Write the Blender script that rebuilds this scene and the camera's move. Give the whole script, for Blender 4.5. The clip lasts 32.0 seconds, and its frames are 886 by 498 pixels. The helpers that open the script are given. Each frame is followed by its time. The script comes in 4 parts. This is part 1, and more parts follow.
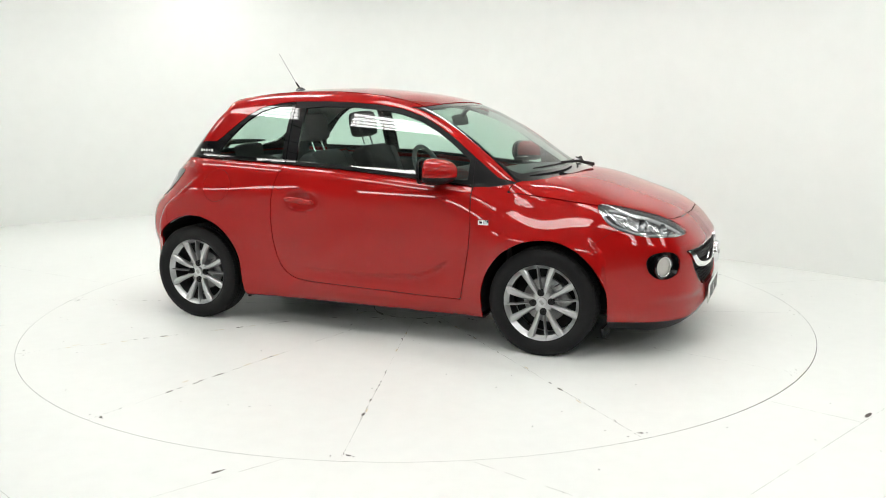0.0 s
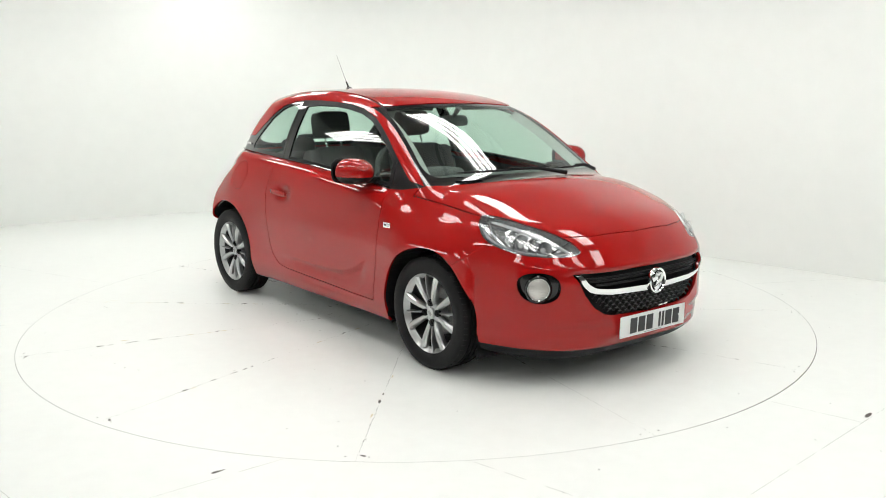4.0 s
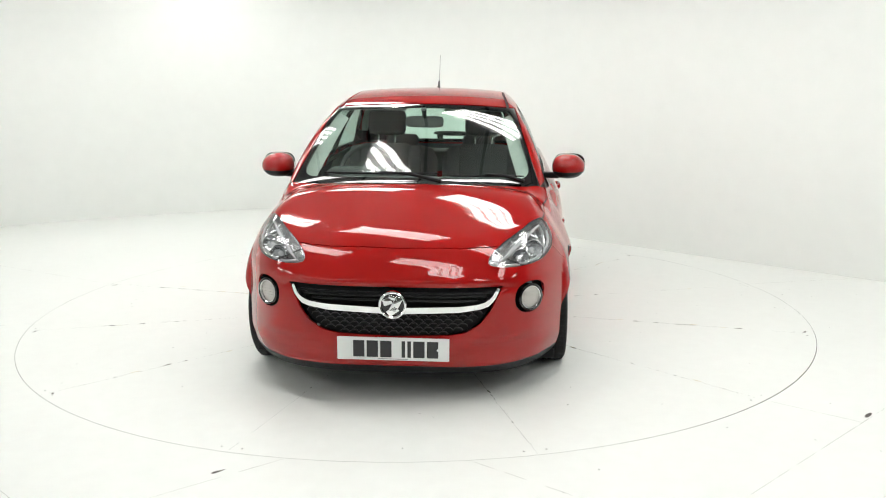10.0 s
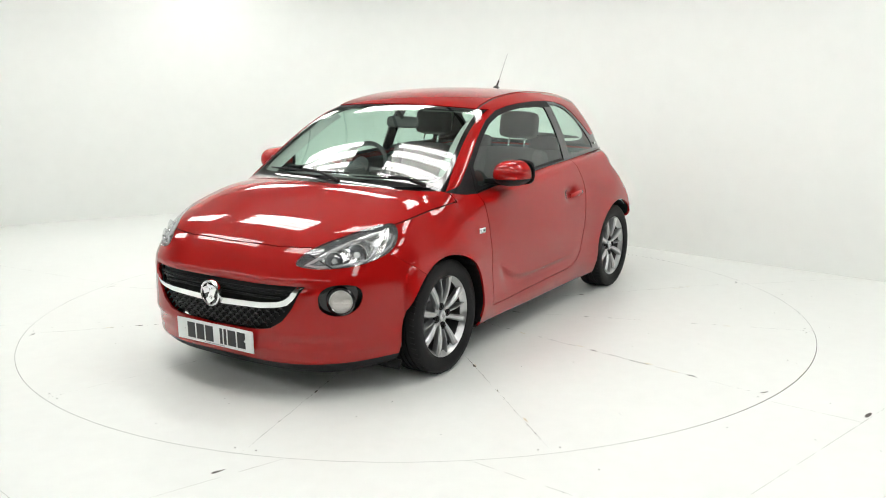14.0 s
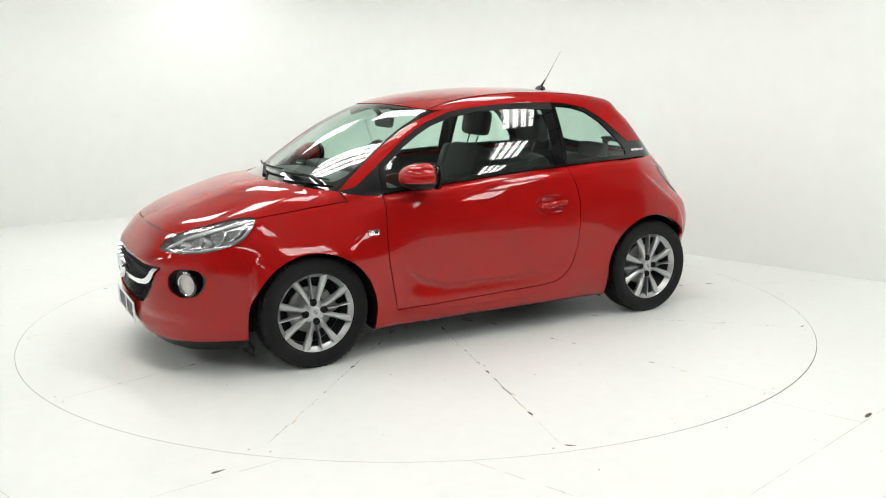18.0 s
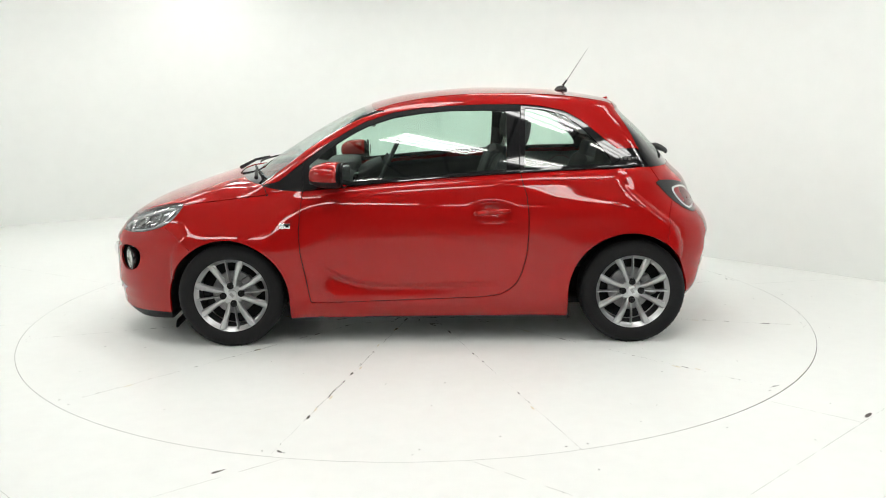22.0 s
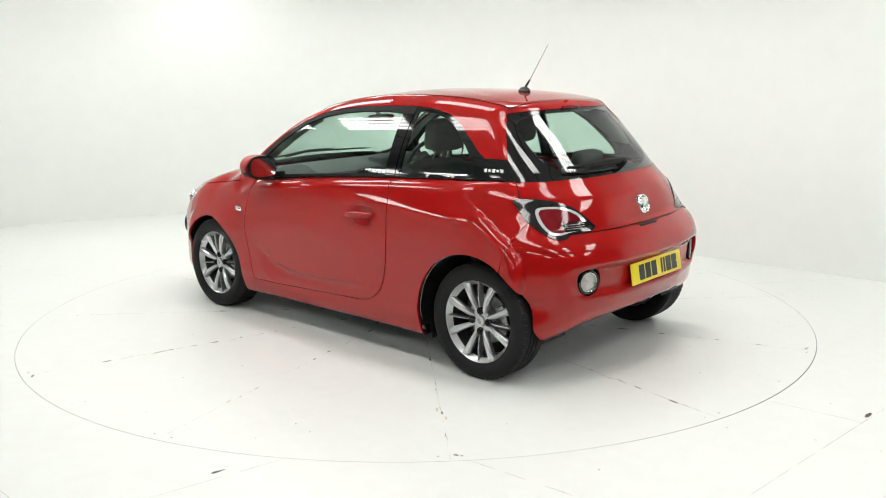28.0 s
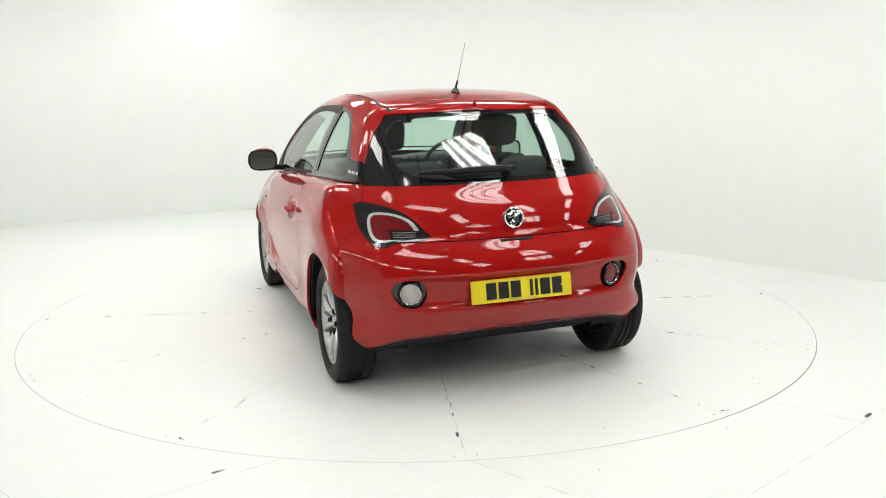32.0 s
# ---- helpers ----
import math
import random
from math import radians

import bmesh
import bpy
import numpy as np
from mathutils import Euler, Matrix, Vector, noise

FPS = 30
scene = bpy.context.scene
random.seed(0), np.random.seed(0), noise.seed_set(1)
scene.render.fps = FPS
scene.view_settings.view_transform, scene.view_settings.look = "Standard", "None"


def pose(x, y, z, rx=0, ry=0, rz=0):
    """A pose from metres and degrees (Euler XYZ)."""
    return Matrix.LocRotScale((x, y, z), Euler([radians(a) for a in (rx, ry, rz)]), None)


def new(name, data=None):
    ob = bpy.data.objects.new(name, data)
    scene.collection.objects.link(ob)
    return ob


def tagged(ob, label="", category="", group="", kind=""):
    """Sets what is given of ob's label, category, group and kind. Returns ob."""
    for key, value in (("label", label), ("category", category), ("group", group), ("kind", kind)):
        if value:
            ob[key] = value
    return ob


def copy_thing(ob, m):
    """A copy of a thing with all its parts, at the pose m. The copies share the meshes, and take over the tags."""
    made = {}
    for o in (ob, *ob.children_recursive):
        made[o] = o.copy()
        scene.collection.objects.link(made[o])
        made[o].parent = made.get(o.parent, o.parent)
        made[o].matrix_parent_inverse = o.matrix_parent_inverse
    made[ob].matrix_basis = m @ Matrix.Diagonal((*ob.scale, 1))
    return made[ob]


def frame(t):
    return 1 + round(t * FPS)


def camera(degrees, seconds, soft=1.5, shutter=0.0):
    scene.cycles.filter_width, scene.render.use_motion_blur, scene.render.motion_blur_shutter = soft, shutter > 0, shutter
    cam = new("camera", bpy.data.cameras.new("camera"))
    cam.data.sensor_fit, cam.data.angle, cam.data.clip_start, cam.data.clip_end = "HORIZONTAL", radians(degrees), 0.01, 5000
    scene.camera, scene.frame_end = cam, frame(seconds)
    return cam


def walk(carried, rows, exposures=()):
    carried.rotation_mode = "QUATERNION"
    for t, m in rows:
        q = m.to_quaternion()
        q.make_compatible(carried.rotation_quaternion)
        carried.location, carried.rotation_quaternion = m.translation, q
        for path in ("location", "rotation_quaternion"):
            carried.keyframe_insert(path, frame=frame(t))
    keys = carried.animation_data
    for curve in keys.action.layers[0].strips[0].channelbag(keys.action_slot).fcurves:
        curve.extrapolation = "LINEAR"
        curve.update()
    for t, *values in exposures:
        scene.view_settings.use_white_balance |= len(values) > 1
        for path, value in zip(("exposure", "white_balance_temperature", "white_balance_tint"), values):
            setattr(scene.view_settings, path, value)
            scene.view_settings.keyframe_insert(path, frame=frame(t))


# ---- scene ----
import collections

# ---------------------------------------------------------------- camera
cam = camera(53.75, 32.0, soft=1.0)
EYE = Vector((0, -5.766, 1.497))
AIM = Matrix(((0.9995423, 0.01351534, -0.02706531), (-0.02912441, 0.18790169, -0.98175594), (-0.00818315, 0.98209485, 0.18820931)))
STAND = Matrix.Translation(EYE) @ AIM.to_4x4()
walk(cam, [(0, STAND), (32, STAND)])

# ---------------------------------------------------------------- world and exposure
world = bpy.data.worlds.new("world")
scene.world = world
world.use_nodes = True
world.node_tree.nodes["Background"].inputs[0].default_value = (.9, .95, 1, 1)
world.node_tree.nodes["Background"].inputs[1].default_value = .12
scene.view_settings.exposure = 0.0

TURN_RATE = -7.13  # degrees each second


# ---------------------------------------------------------------- materials
def material(name, color, rough=.5, metal=0, coat=0, emit=0, noise_scale=0, noise_amount=0, bump_scale=0, bump_amount=0, ior=1.5, stretch=(1, 1, 1)):
    m = bpy.data.materials.new(name)
    m.use_nodes = True
    n, l = m.node_tree.nodes, m.node_tree.links
    b = n["Principled BSDF"]
    b.inputs["Base Color"].default_value = (*color, 1)
    b.inputs["Roughness"].default_value = rough
    b.inputs["Metallic"].default_value = metal
    b.inputs["Coat Weight"].default_value = coat
    b.inputs["Coat Roughness"].default_value = .004
    b.inputs["IOR"].default_value = ior
    if emit:
        b.inputs["Emission Color"].default_value = (*color, 1)
        b.inputs["Emission Strength"].default_value = emit
    if noise_amount or bump_amount:
        co = n.new("ShaderNodeTexCoord")
        mp = n.new("ShaderNodeMapping")
        mp.inputs["Scale"].default_value = stretch
        l.new(co.outputs["Object"], mp.inputs[0])
    if noise_amount:
        t1, t2 = n.new("ShaderNodeTexNoise"), n.new("ShaderNodeTexNoise")
        t1.inputs["Scale"].default_value, t2.inputs["Scale"].default_value = noise_scale, noise_scale * 9
        t1.inputs["Detail"].default_value = 6
        ad = n.new("ShaderNodeMath")
        ad.operation = "ADD"
        l.new(mp.outputs[0], t1.inputs[0]), l.new(mp.outputs[0], t2.inputs[0])
        l.new(t1.outputs[0], ad.inputs[0]), l.new(t2.outputs[0], ad.inputs[1])
        rp = n.new("ShaderNodeMapRange")
        rp.inputs["From Min"].default_value, rp.inputs["From Max"].default_value = .6, 1.4
        rp.inputs["To Min"].default_value, rp.inputs["To Max"].default_value = 1 - noise_amount, 1 + noise_amount
        mx = n.new("ShaderNodeMix")
        mx.data_type, mx.blend_type = "RGBA", "MULTIPLY"
        mx.inputs[0].default_value = 1
        mx.inputs[6].default_value = (*color, 1)
        l.new(ad.outputs[0], rp.inputs[0]), l.new(rp.outputs[0], mx.inputs[7])
        l.new(mx.outputs[2], b.inputs["Base Color"])
        rr = n.new("ShaderNodeMapRange")
        rr.inputs["From Min"].default_value, rr.inputs["From Max"].default_value = .6, 1.4
        rr.inputs["To Min"].default_value, rr.inputs["To Max"].default_value = max(0, rough - .08), min(1, rough + .08)
        l.new(ad.outputs[0], rr.inputs[0]), l.new(rr.outputs[0], b.inputs["Roughness"])
    if bump_amount:
        t3, bp = n.new("ShaderNodeTexNoise"), n.new("ShaderNodeBump")
        t3.inputs["Scale"].default_value = bump_scale
        bp.inputs["Strength"].default_value, bp.inputs["Distance"].default_value = bump_amount, .004
        l.new(mp.outputs[0], t3.inputs[0]), l.new(t3.outputs[0], bp.inputs["Height"]), l.new(bp.outputs[0], b.inputs["Normal"])
    return m


RED = material("red_paint", (.345, .005, .0046), .45, 0, 1)
RED.node_tree.nodes["Principled BSDF"].inputs["Specular IOR Level"].default_value = .02
RED.node_tree.nodes["Principled BSDF"].inputs["Coat IOR"].default_value = 1.47
BLACK_GLOSS = material("black_gloss", (.006, .006, .007), .06, 0, .5)
BLACK = material("black_plastic", (.010, .010, .0105), .45, noise_scale=14, noise_amount=.15, bump_scale=700, bump_amount=.12)
for m_ in (BLACK,):
    m_.node_tree.nodes["Principled BSDF"].inputs["Specular IOR Level"].default_value = .15
SEAM = material("dark_gap", (.008, .008, .008), .8)
RUBBER = material("tyre_rubber", (.011, .011, .0115), .6, noise_scale=12, noise_amount=.2, bump_scale=300, bump_amount=.1)
RUBBER.node_tree.nodes["Principled BSDF"].inputs["Specular IOR Level"].default_value = .18
CHROME = material("chrome", (.86, .87, .88), .06, 1)
ALLOY = material("alloy_silver", (.49, .50, .505), .28, .8, .3)
WHITE_FLOOR = material("white_floor_paint", (.79, .812, .788), .42, noise_scale=1.3, noise_amount=.03, bump_scale=60, bump_amount=.05)
WHITE_WALL = material("white_wall_paint", (.79, .812, .788), .6, noise_scale=.7, noise_amount=.02, bump_scale=40, bump_amount=.05)
CEILING = material("grey_ceiling", (.55, .55, .53), .8, noise_scale=2, noise_amount=.15)
DARK_WALL = material("dark_hall_wall", (.14, .135, .12), .8, noise_scale=1.5, noise_amount=.2)
TUBE = material("lamp_tube", (1, .995, .975), .4, emit=12.0)


# ---------------------------------------------------------------- small builders
def link(name, verts, faces, mat, parent=None, smooth=False, label=""):
    me = bpy.data.meshes.new(name)
    me.from_pydata([tuple(v) for v in verts], [], [tuple(f) for f in faces])
    me.materials.append(mat)
    if smooth:
        me.shade_smooth()
    ob = new(name, me)
    ob.parent = parent
    if label:
        ob["label"] = label
    return ob


def part(name, bm, mat, parent=None, label="", smooth=True):
    """A bmesh as one mesh object under a thing or a part."""
    bmesh.ops.recalc_face_normals(bm, faces=bm.faces)
    me = bpy.data.meshes.new(name)
    bm.to_mesh(me)
    bm.free()
    me.materials.append(mat)
    if smooth:
        me.shade_smooth()
        me.set_sharp_from_angle(angle=radians(38))
    ob = new(name, me)
    ob.parent = parent
    if label:
        ob["label"] = label
    return ob


def box(size, at=(0, 0, 0), turn=(0, 0, 0), bevel=0, segs=2, bm=None):
    own = bmesh.new()
    bmesh.ops.create_cube(own, size=1, matrix=Matrix.Diagonal((*size, 1)))
    if bevel:
        bmesh.ops.bevel(own, geom=own.edges[:], offset=bevel, segments=segs, affect="EDGES", profile=.5)
    bmesh.ops.transform(own, matrix=pose(*at, *turn), verts=own.verts)
    if bm is None:
        return own
    return join(bm, own)


def join(bm, other):
    me = bpy.data.meshes.new("tmp")
    other.to_mesh(me)
    other.free()
    bm.from_mesh(me)
    bpy.data.meshes.remove(me)
    return bm


def rod(a, b, r1, r2=None, segs=12, bm=None, caps=True):
    bm = bm or bmesh.new()
    a, b = Vector(a), Vector(b)
    m = Matrix.Translation((a + b) / 2) @ (b - a).to_track_quat("Z", "Y").to_matrix().to_4x4()
    bmesh.ops.create_cone(bm, cap_ends=caps, segments=segs, radius1=r1, radius2=r1 if r2 is None else r2, depth=(b - a).length, matrix=m)
    return bm


def tube(points, r, segs=8, bm=None, closed=False):
    """A round bar along points."""
    bm = bm or bmesh.new()
    pts = [Vector(p) for p in points]
    rings, n = [], len(pts)
    ref = Vector((0, 0, 1))
    for i, p in enumerate(pts):
        a, b = (pts[i - 1], pts[(i + 1) % n]) if closed else (pts[max(i - 1, 0)], pts[min(i + 1, n - 1)])
        d = (b - a).normalized()
        s = d.cross(ref if abs(d.dot(ref)) < .95 else Vector((1, 0, 0))).normalized()
        u = s.cross(d)
        rr = r[i] if isinstance(r, (list, tuple)) else r
        rings.append([bm.verts.new(p + (s * math.cos(2 * math.pi * k / segs) + u * math.sin(2 * math.pi * k / segs)) * rr) for k in range(segs)])
    for i in range(n if closed else n - 1):
        A, B = rings[i], rings[(i + 1) % n]
        for k in range(segs):
            bm.faces.new((A[k], A[(k + 1) % segs], B[(k + 1) % segs], B[k]))
    if not closed:
        bm.faces.new(rings[0]), bm.faces.new(rings[-1])
    return bm


def lathe(profile, segs=48, axis="y", bm=None):
    """Turn (radius, along) pairs about an axis."""
    bm = bm or bmesh.new()
    rings = []
    for r, a in profile:
        ring = []
        for k in range(segs):
            t = 2 * math.pi * k / segs
            c, s = r * math.cos(t), r * math.sin(t)
            ring.append(bm.verts.new((c, a, s) if axis == "y" else (c, s, a) if axis == "z" else (a, c, s)))
        rings.append(ring)
    for A, B in zip(rings, rings[1:]):
        for k in range(segs):
            bm.faces.new((A[k], A[(k + 1) % segs], B[(k + 1) % segs], B[k]))
    return bm


def empty(name, m=None):
    ob = new(name)
    ob.empty_display_size = .2
    if m is not None:
        ob.matrix_basis = m
    return ob


# ---------------------------------------------------------------- the studio
TABLE_R = 2.484
def disc(r0, r1, z, segs=160, a0=0, a1=2 * math.pi):
    v, f = [], []
    for k in range(segs + 1):
        a = a0 + (a1 - a0) * k / segs
        v += [(r0 * math.cos(a), r0 * math.sin(a), z), (r1 * math.cos(a), r1 * math.sin(a), z)]
    for k in range(segs):
        f.append((2 * k, 2 * k + 1, 2 * k + 3, 2 * k + 2))
    return v, f


def floor_edge(a):
    """How far the white floor reaches: to the wall behind and beside the car, less far where the hall is open."""
    d = math.degrees(a) % 360
    t = max(0.0, min(1.0, (d - 235) / 20)) * max(0.0, min(1.0, (352 - d) / 14))
    return 9.6 - 4.5 * t * t * (3 - 2 * t)


v, f = disc(TABLE_R, 7.2, 0, 240)
# the gap round the turntable is uneven, widest to one side
for k in range(0, len(v), 2):
    a = math.atan2(v[k][1], v[k][0])
    w = .0012 + .0036 * max(0, math.cos(a + .76)) ** 14 + .0008 * max(0, math.cos(a + 2.3)) ** 6
    v[k] = ((TABLE_R + w) * math.cos(a), (TABLE_R + w) * math.sin(a), 0)
    v[k + 1] = (floor_edge(a) * math.cos(a), floor_edge(a) * math.sin(a), 0)
floor = tagged(link("floor", v, f, WHITE_FLOOR), "white painted studio floor round the turntable", "floor", kind="structure")
CONCRETE = material('bare_concrete', (.24, .235, .22), .75, noise_scale=1.5, noise_amount=.2)
v, f = disc(4.6, 17, -.004)
tagged(link('hall_floor', v, f, CONCRETE), 'bare grey concrete floor of the hall', 'floor', kind='structure')
v, f = disc(0, 3, -.06)
pit = tagged(link("floor_pit", v, f, SEAM), "dark pit under the turntable", "floor", kind="structure")

# curved white wall, straight to one side, with a corner behind the car
bow = [(-3.4, -7.1), (-4.9, -6.0), (-6.3, -4.5), (-7.3, -2.7), (-7.9, -.9), (-7.6, .6), (-6.4, 2.35), (-4.5, 3.643), (-3.486, 4.194), (-2.308, 4.673), (-1.785, 4.77), (-1.15, 4.76), (-.6, 4.48), (-.1, 4.07), (.8, 3.2), (1.696, 2.305), (2.461, 1.52), (3.473, .486), (6.0, -2.1)]
def wall_strip(name, plan, z0, z1, thick, mat, label):
    v, f = [], []
    n = len(plan)
    for i, p in enumerate(plan):
        a, b = Vector(plan[max(i - 1, 0)]), Vector(plan[min(i + 1, n - 1)])
        d = (b - a).normalized()
        o = Vector((-d.y, d.x)) * thick
        v += [(p[0], p[1], z0), (p[0], p[1], z1), (p[0] + o.x, p[1] + o.y, z0), (p[0] + o.x, p[1] + o.y, z1)]
    for i in range(n - 1):
        k = 4 * i
        f += [(k, k + 4, k + 5, k + 1), (k + 2, k + 3, k + 7, k + 6), (k + 1, k + 5, k + 7, k + 3)]
    f += [(0, 1, 3, 2), (4 * n - 4, 4 * n - 2, 4 * n - 1, 4 * n - 3)]
    return tagged(link(name, v, f, mat, smooth=False), label, "wall", kind="structure")


def refine(plan, k=6):
    out = []
    P = [Vector(p) for p in plan]
    for i in range(len(P) - 1):
        p0, p1, p2, p3 = P[max(i - 1, 0)], P[i], P[i + 1], P[min(i + 2, len(P) - 1)]
        for j in range(k):
            t = j / k
            out.append(tuple(.5 * ((2 * p1) + (p2 - p0) * t + (2 * p0 - 5 * p1 + 4 * p2 - p3) * t * t + (3 * p1 - p0 - 3 * p2 + p3) * t**3)))
    return out + [tuple(P[-1])]


WALL_TOP = 4.0
wall_strip("wall_studio", refine(bow), 0, WALL_TOP, .2, WHITE_WALL, "smooth white studio wall, curved round the turntable").data.shade_smooth()
HALL = [(-11, -11), (-11, 8), (9, 8), (9, -11), (-11, -11)]
for k, nm in enumerate(("wall_west", "wall_north", "wall_east", "wall_south")):
    wall_strip(nm, HALL[k:k + 2], 0, 5, .2, DARK_WALL, "dim grey wall of the hall round the studio")
v, f = disc(0, 16, 5.0)
ceiling = tagged(link("ceiling", v, f, CEILING), "dark grey panelled hall ceiling", "ceiling", kind="structure")

# turntable of twelve plates round a small hub
table = tagged(empty("turntable"), "round white turntable of painted plates with worn radial seams", "turntable")
v, f = disc(0, .308, 0, 48)
link("hub_plate", v, f, WHITE_FLOOR, table)
rng = random.Random(11)
RINGS = [.310] + [.31 + (TABLE_R - .31) * (i + rng.uniform(-.3, .3)) / 26 for i in range(1, 26)] + [TABLE_R]
WEAR = [[max(.00005, rng.uniform(-.0003, .0006)) for _ in RINGS] for _ in range(12)]
for k in range(12):
    a0 = radians(22.3 + 30 * k)
    v, f = [], []
    n = 20
    for i in range(n + 1):
        for j, r in enumerate(RINGS):
            g0, g1 = WEAR[k][j] / r, WEAR[(k + 1) % 12][j] / r
            a = a0 + g0 + (radians(30) - g0 - g1) * i / n
            v.append((r * math.cos(a), r * math.sin(a), 0))
    m = len(RINGS)
    for i in range(n):
        for j in range(m - 1):
            f.append((m * i + j, m * i + j + 1, m * i + j + m + 1, m * i + j + m))
    link("plate", v, f, WHITE_FLOOR, table)
CHIP = material("bare_worn_metal", (.07, .065, .06), .7, noise_scale=40, noise_amount=.4)
RUST = material("yellowed_stain", (.62, .55, .38), .6, noise_scale=30, noise_amount=.2)


def flake(rng, at, along, long, wide, z, v, f):
    """An uneven chip in the paint."""
    n = 9
    k = len(v)
    c, s = math.cos(along), math.sin(along)
    for i in range(n):
        t = 2 * math.pi * i / n
        r = rng.uniform(.45, 1.0)
        a, b = r * long * math.cos(t), r * wide * math.sin(t)
        v.append((at[0] + a * c - b * s, at[1] + a * s + b * c, z))
    f.append(tuple(range(k, k + n)))


rng = random.Random(7)
v, f, v2, f2 = [], [], [], []
for k in range(12):
    a = radians(22.3 + 30 * k)
    heavy = rng.choice((.35, .5, .8, 1.0)) if k != 1 else 1.6
    for _ in range(int(34 * heavy)):
        r = rng.uniform(.25, 2.46) if rng.random() < .8 else rng.gauss(1.75, .12)
        r = min(r, 2.46)
        big = rng.random() ** 6
        flake(rng, (r * math.cos(a) + rng.gauss(0, .003), r * math.sin(a) + rng.gauss(0, .003)), a, .008 + .030 * big, .0015 + .008 * big, .0012, v, f)
    if rng.random() < .6:
        flake(rng, (2.43 * math.cos(a + .01), 2.43 * math.sin(a + .01)), a + 1, .022, .010, .0012, v, f)
    for d in (-.02, .02):
        flake(rng, (2.44 * math.cos(a + d), 2.44 * math.sin(a + d)), a, .006, .006, .0012, v, f)
for _ in range(70):
    r, a = math.sqrt(rng.uniform(.05, 6.0)), rng.uniform(0, 6.28)
    flake(rng, (r * math.cos(a), r * math.sin(a)), rng.uniform(0, 3), .006, .003, .0012, v, f)
for _ in range(40):
    r, a = rng.uniform(.4, 2.3), radians(22.3 + 30 * rng.randrange(12)) + rng.gauss(0, .01)
    flake(rng, (r * math.cos(a), r * math.sin(a)), a, .03, .006, .0008, v2, f2)
# ragged cracks round the hub
for _ in range(46):
    a = rng.uniform(0, 6.28)
    r = .312 + abs(rng.gauss(0, .012)) if rng.random() < .45 else rng.uniform(.32, .62)
    turn = a + (math.pi / 2 if r < .34 else rng.choice((0, 0, .5, -.6, 1.3)))
    flake(rng, (r * math.cos(a), r * math.sin(a)), turn, rng.uniform(.02, .07), rng.uniform(.002, .006), .0012, v, f)
tagged(link("paint_chips", v, f, CHIP, table), kind="stuff")
tagged(link("yellow_stains", v2, f2, RUST, table), kind="stuff")
v, f = [], []
for (ax, ay), (bx, by) in (((-1.30, -2.96), (-.56, -2.43)), ((1.0, -3.0), (2.6, -1.6)), ((1.62, -1.87), (1.95, -2.17)), ((.2, -2.49), (.55, -2.80)), ((-3.6, 1.6), (-2.35, .8)), ((-1.75, -2.5), (-1.45, -2.8)), ((2.47, .5), (3.3, .62)), ((-2.48, -.3), (-3.6, -.5))):
    d = Vector((bx - ax, by - ay)).normalized()
    full, s0 = Vector((bx - ax, by - ay)).length, 0
    while s0 < full:
        s1 = min(full, s0 + rng.uniform(.03, .22))
        o = Vector((-d.y, d.x)) * rng.uniform(.0005, .0010)
        p, q = Vector((ax, ay)) + d * s0, Vector((ax, ay)) + d * s1
        k = len(v)
        v += [(p.x + o.x, p.y + o.y, .0012), (p.x - o.x, p.y - o.y, .0012), (q.x - o.x, q.y - o.y, .0012), (q.x + o.x, q.y + o.y, .0012)]
        f.append((k, k + 1, k + 2, k + 3))
        s0 = s1 + max(0, rng.uniform(-.03, .10))
GROOVE = material("floor_joint", (.30, .30, .28), .8)
tagged(link("floor_joints", v, f, GROOVE), "thin worn joints in the white painted floor", "floor", kind="structure")
v, f = [], []
flake(rng, (-.807, -2.54), .62, .045, .010, .0016, v, f)
flake(rng, (2.013, -2.09), .72, .050, .012, .0016, v, f)
for _ in range(46):
    r, a = rng.uniform(2.55, 3.6), rng.uniform(0, 6.28)
    flake(rng, (r * math.cos(a), r * math.sin(a)), rng.uniform(0, 3), .007, .003, .0016, v, f)
tagged(link("floor_chips", v, f, CHIP), "small dark chips in the white floor paint", "paint chips", kind="stuff")


# ---------------------------------------------------------------- strip lights, in rows along the straight wall
def strip_light(at, turn, length=1.31, tubes=4, pitch=.115):
    e = tagged(empty("strip_light", pose(*at, 0, 0, turn)), "hanging white lamp unit with four lit tubes", "lamp", "strip lights")
    part("housing", box((length + .12, tubes * pitch + .05, .05), (0, 0, .06), bevel=.006), CEILING, e)
    for k in range(tubes):
        y = (k - (tubes - 1) / 2) * pitch
        part("tube", box((length, .068, .022), (0, y, 0), bevel=.008), TUBE, e, "lit white tube")
    for x in (-length * .35, length * .35):
        part("hanger", rod((x, 0, .08), (x, 0, 1.89), .006, segs=8), CEILING, e)
    for x in (-length / 2 - .02, length / 2 + .02):
        part("end_cap", box((.03, tubes * pitch, .05), (x, 0, .01), bevel=.004), CEILING, e)
    return e


for u in (-4.04, -2.01, .02, 2.05, 4.08, 6.11):
    for w in (1.15, -.45, -2.05, -5.3):
        strip_light((.712 * u + .702 * w, -.702 * u + .712 * w, 3.1), -44.6)
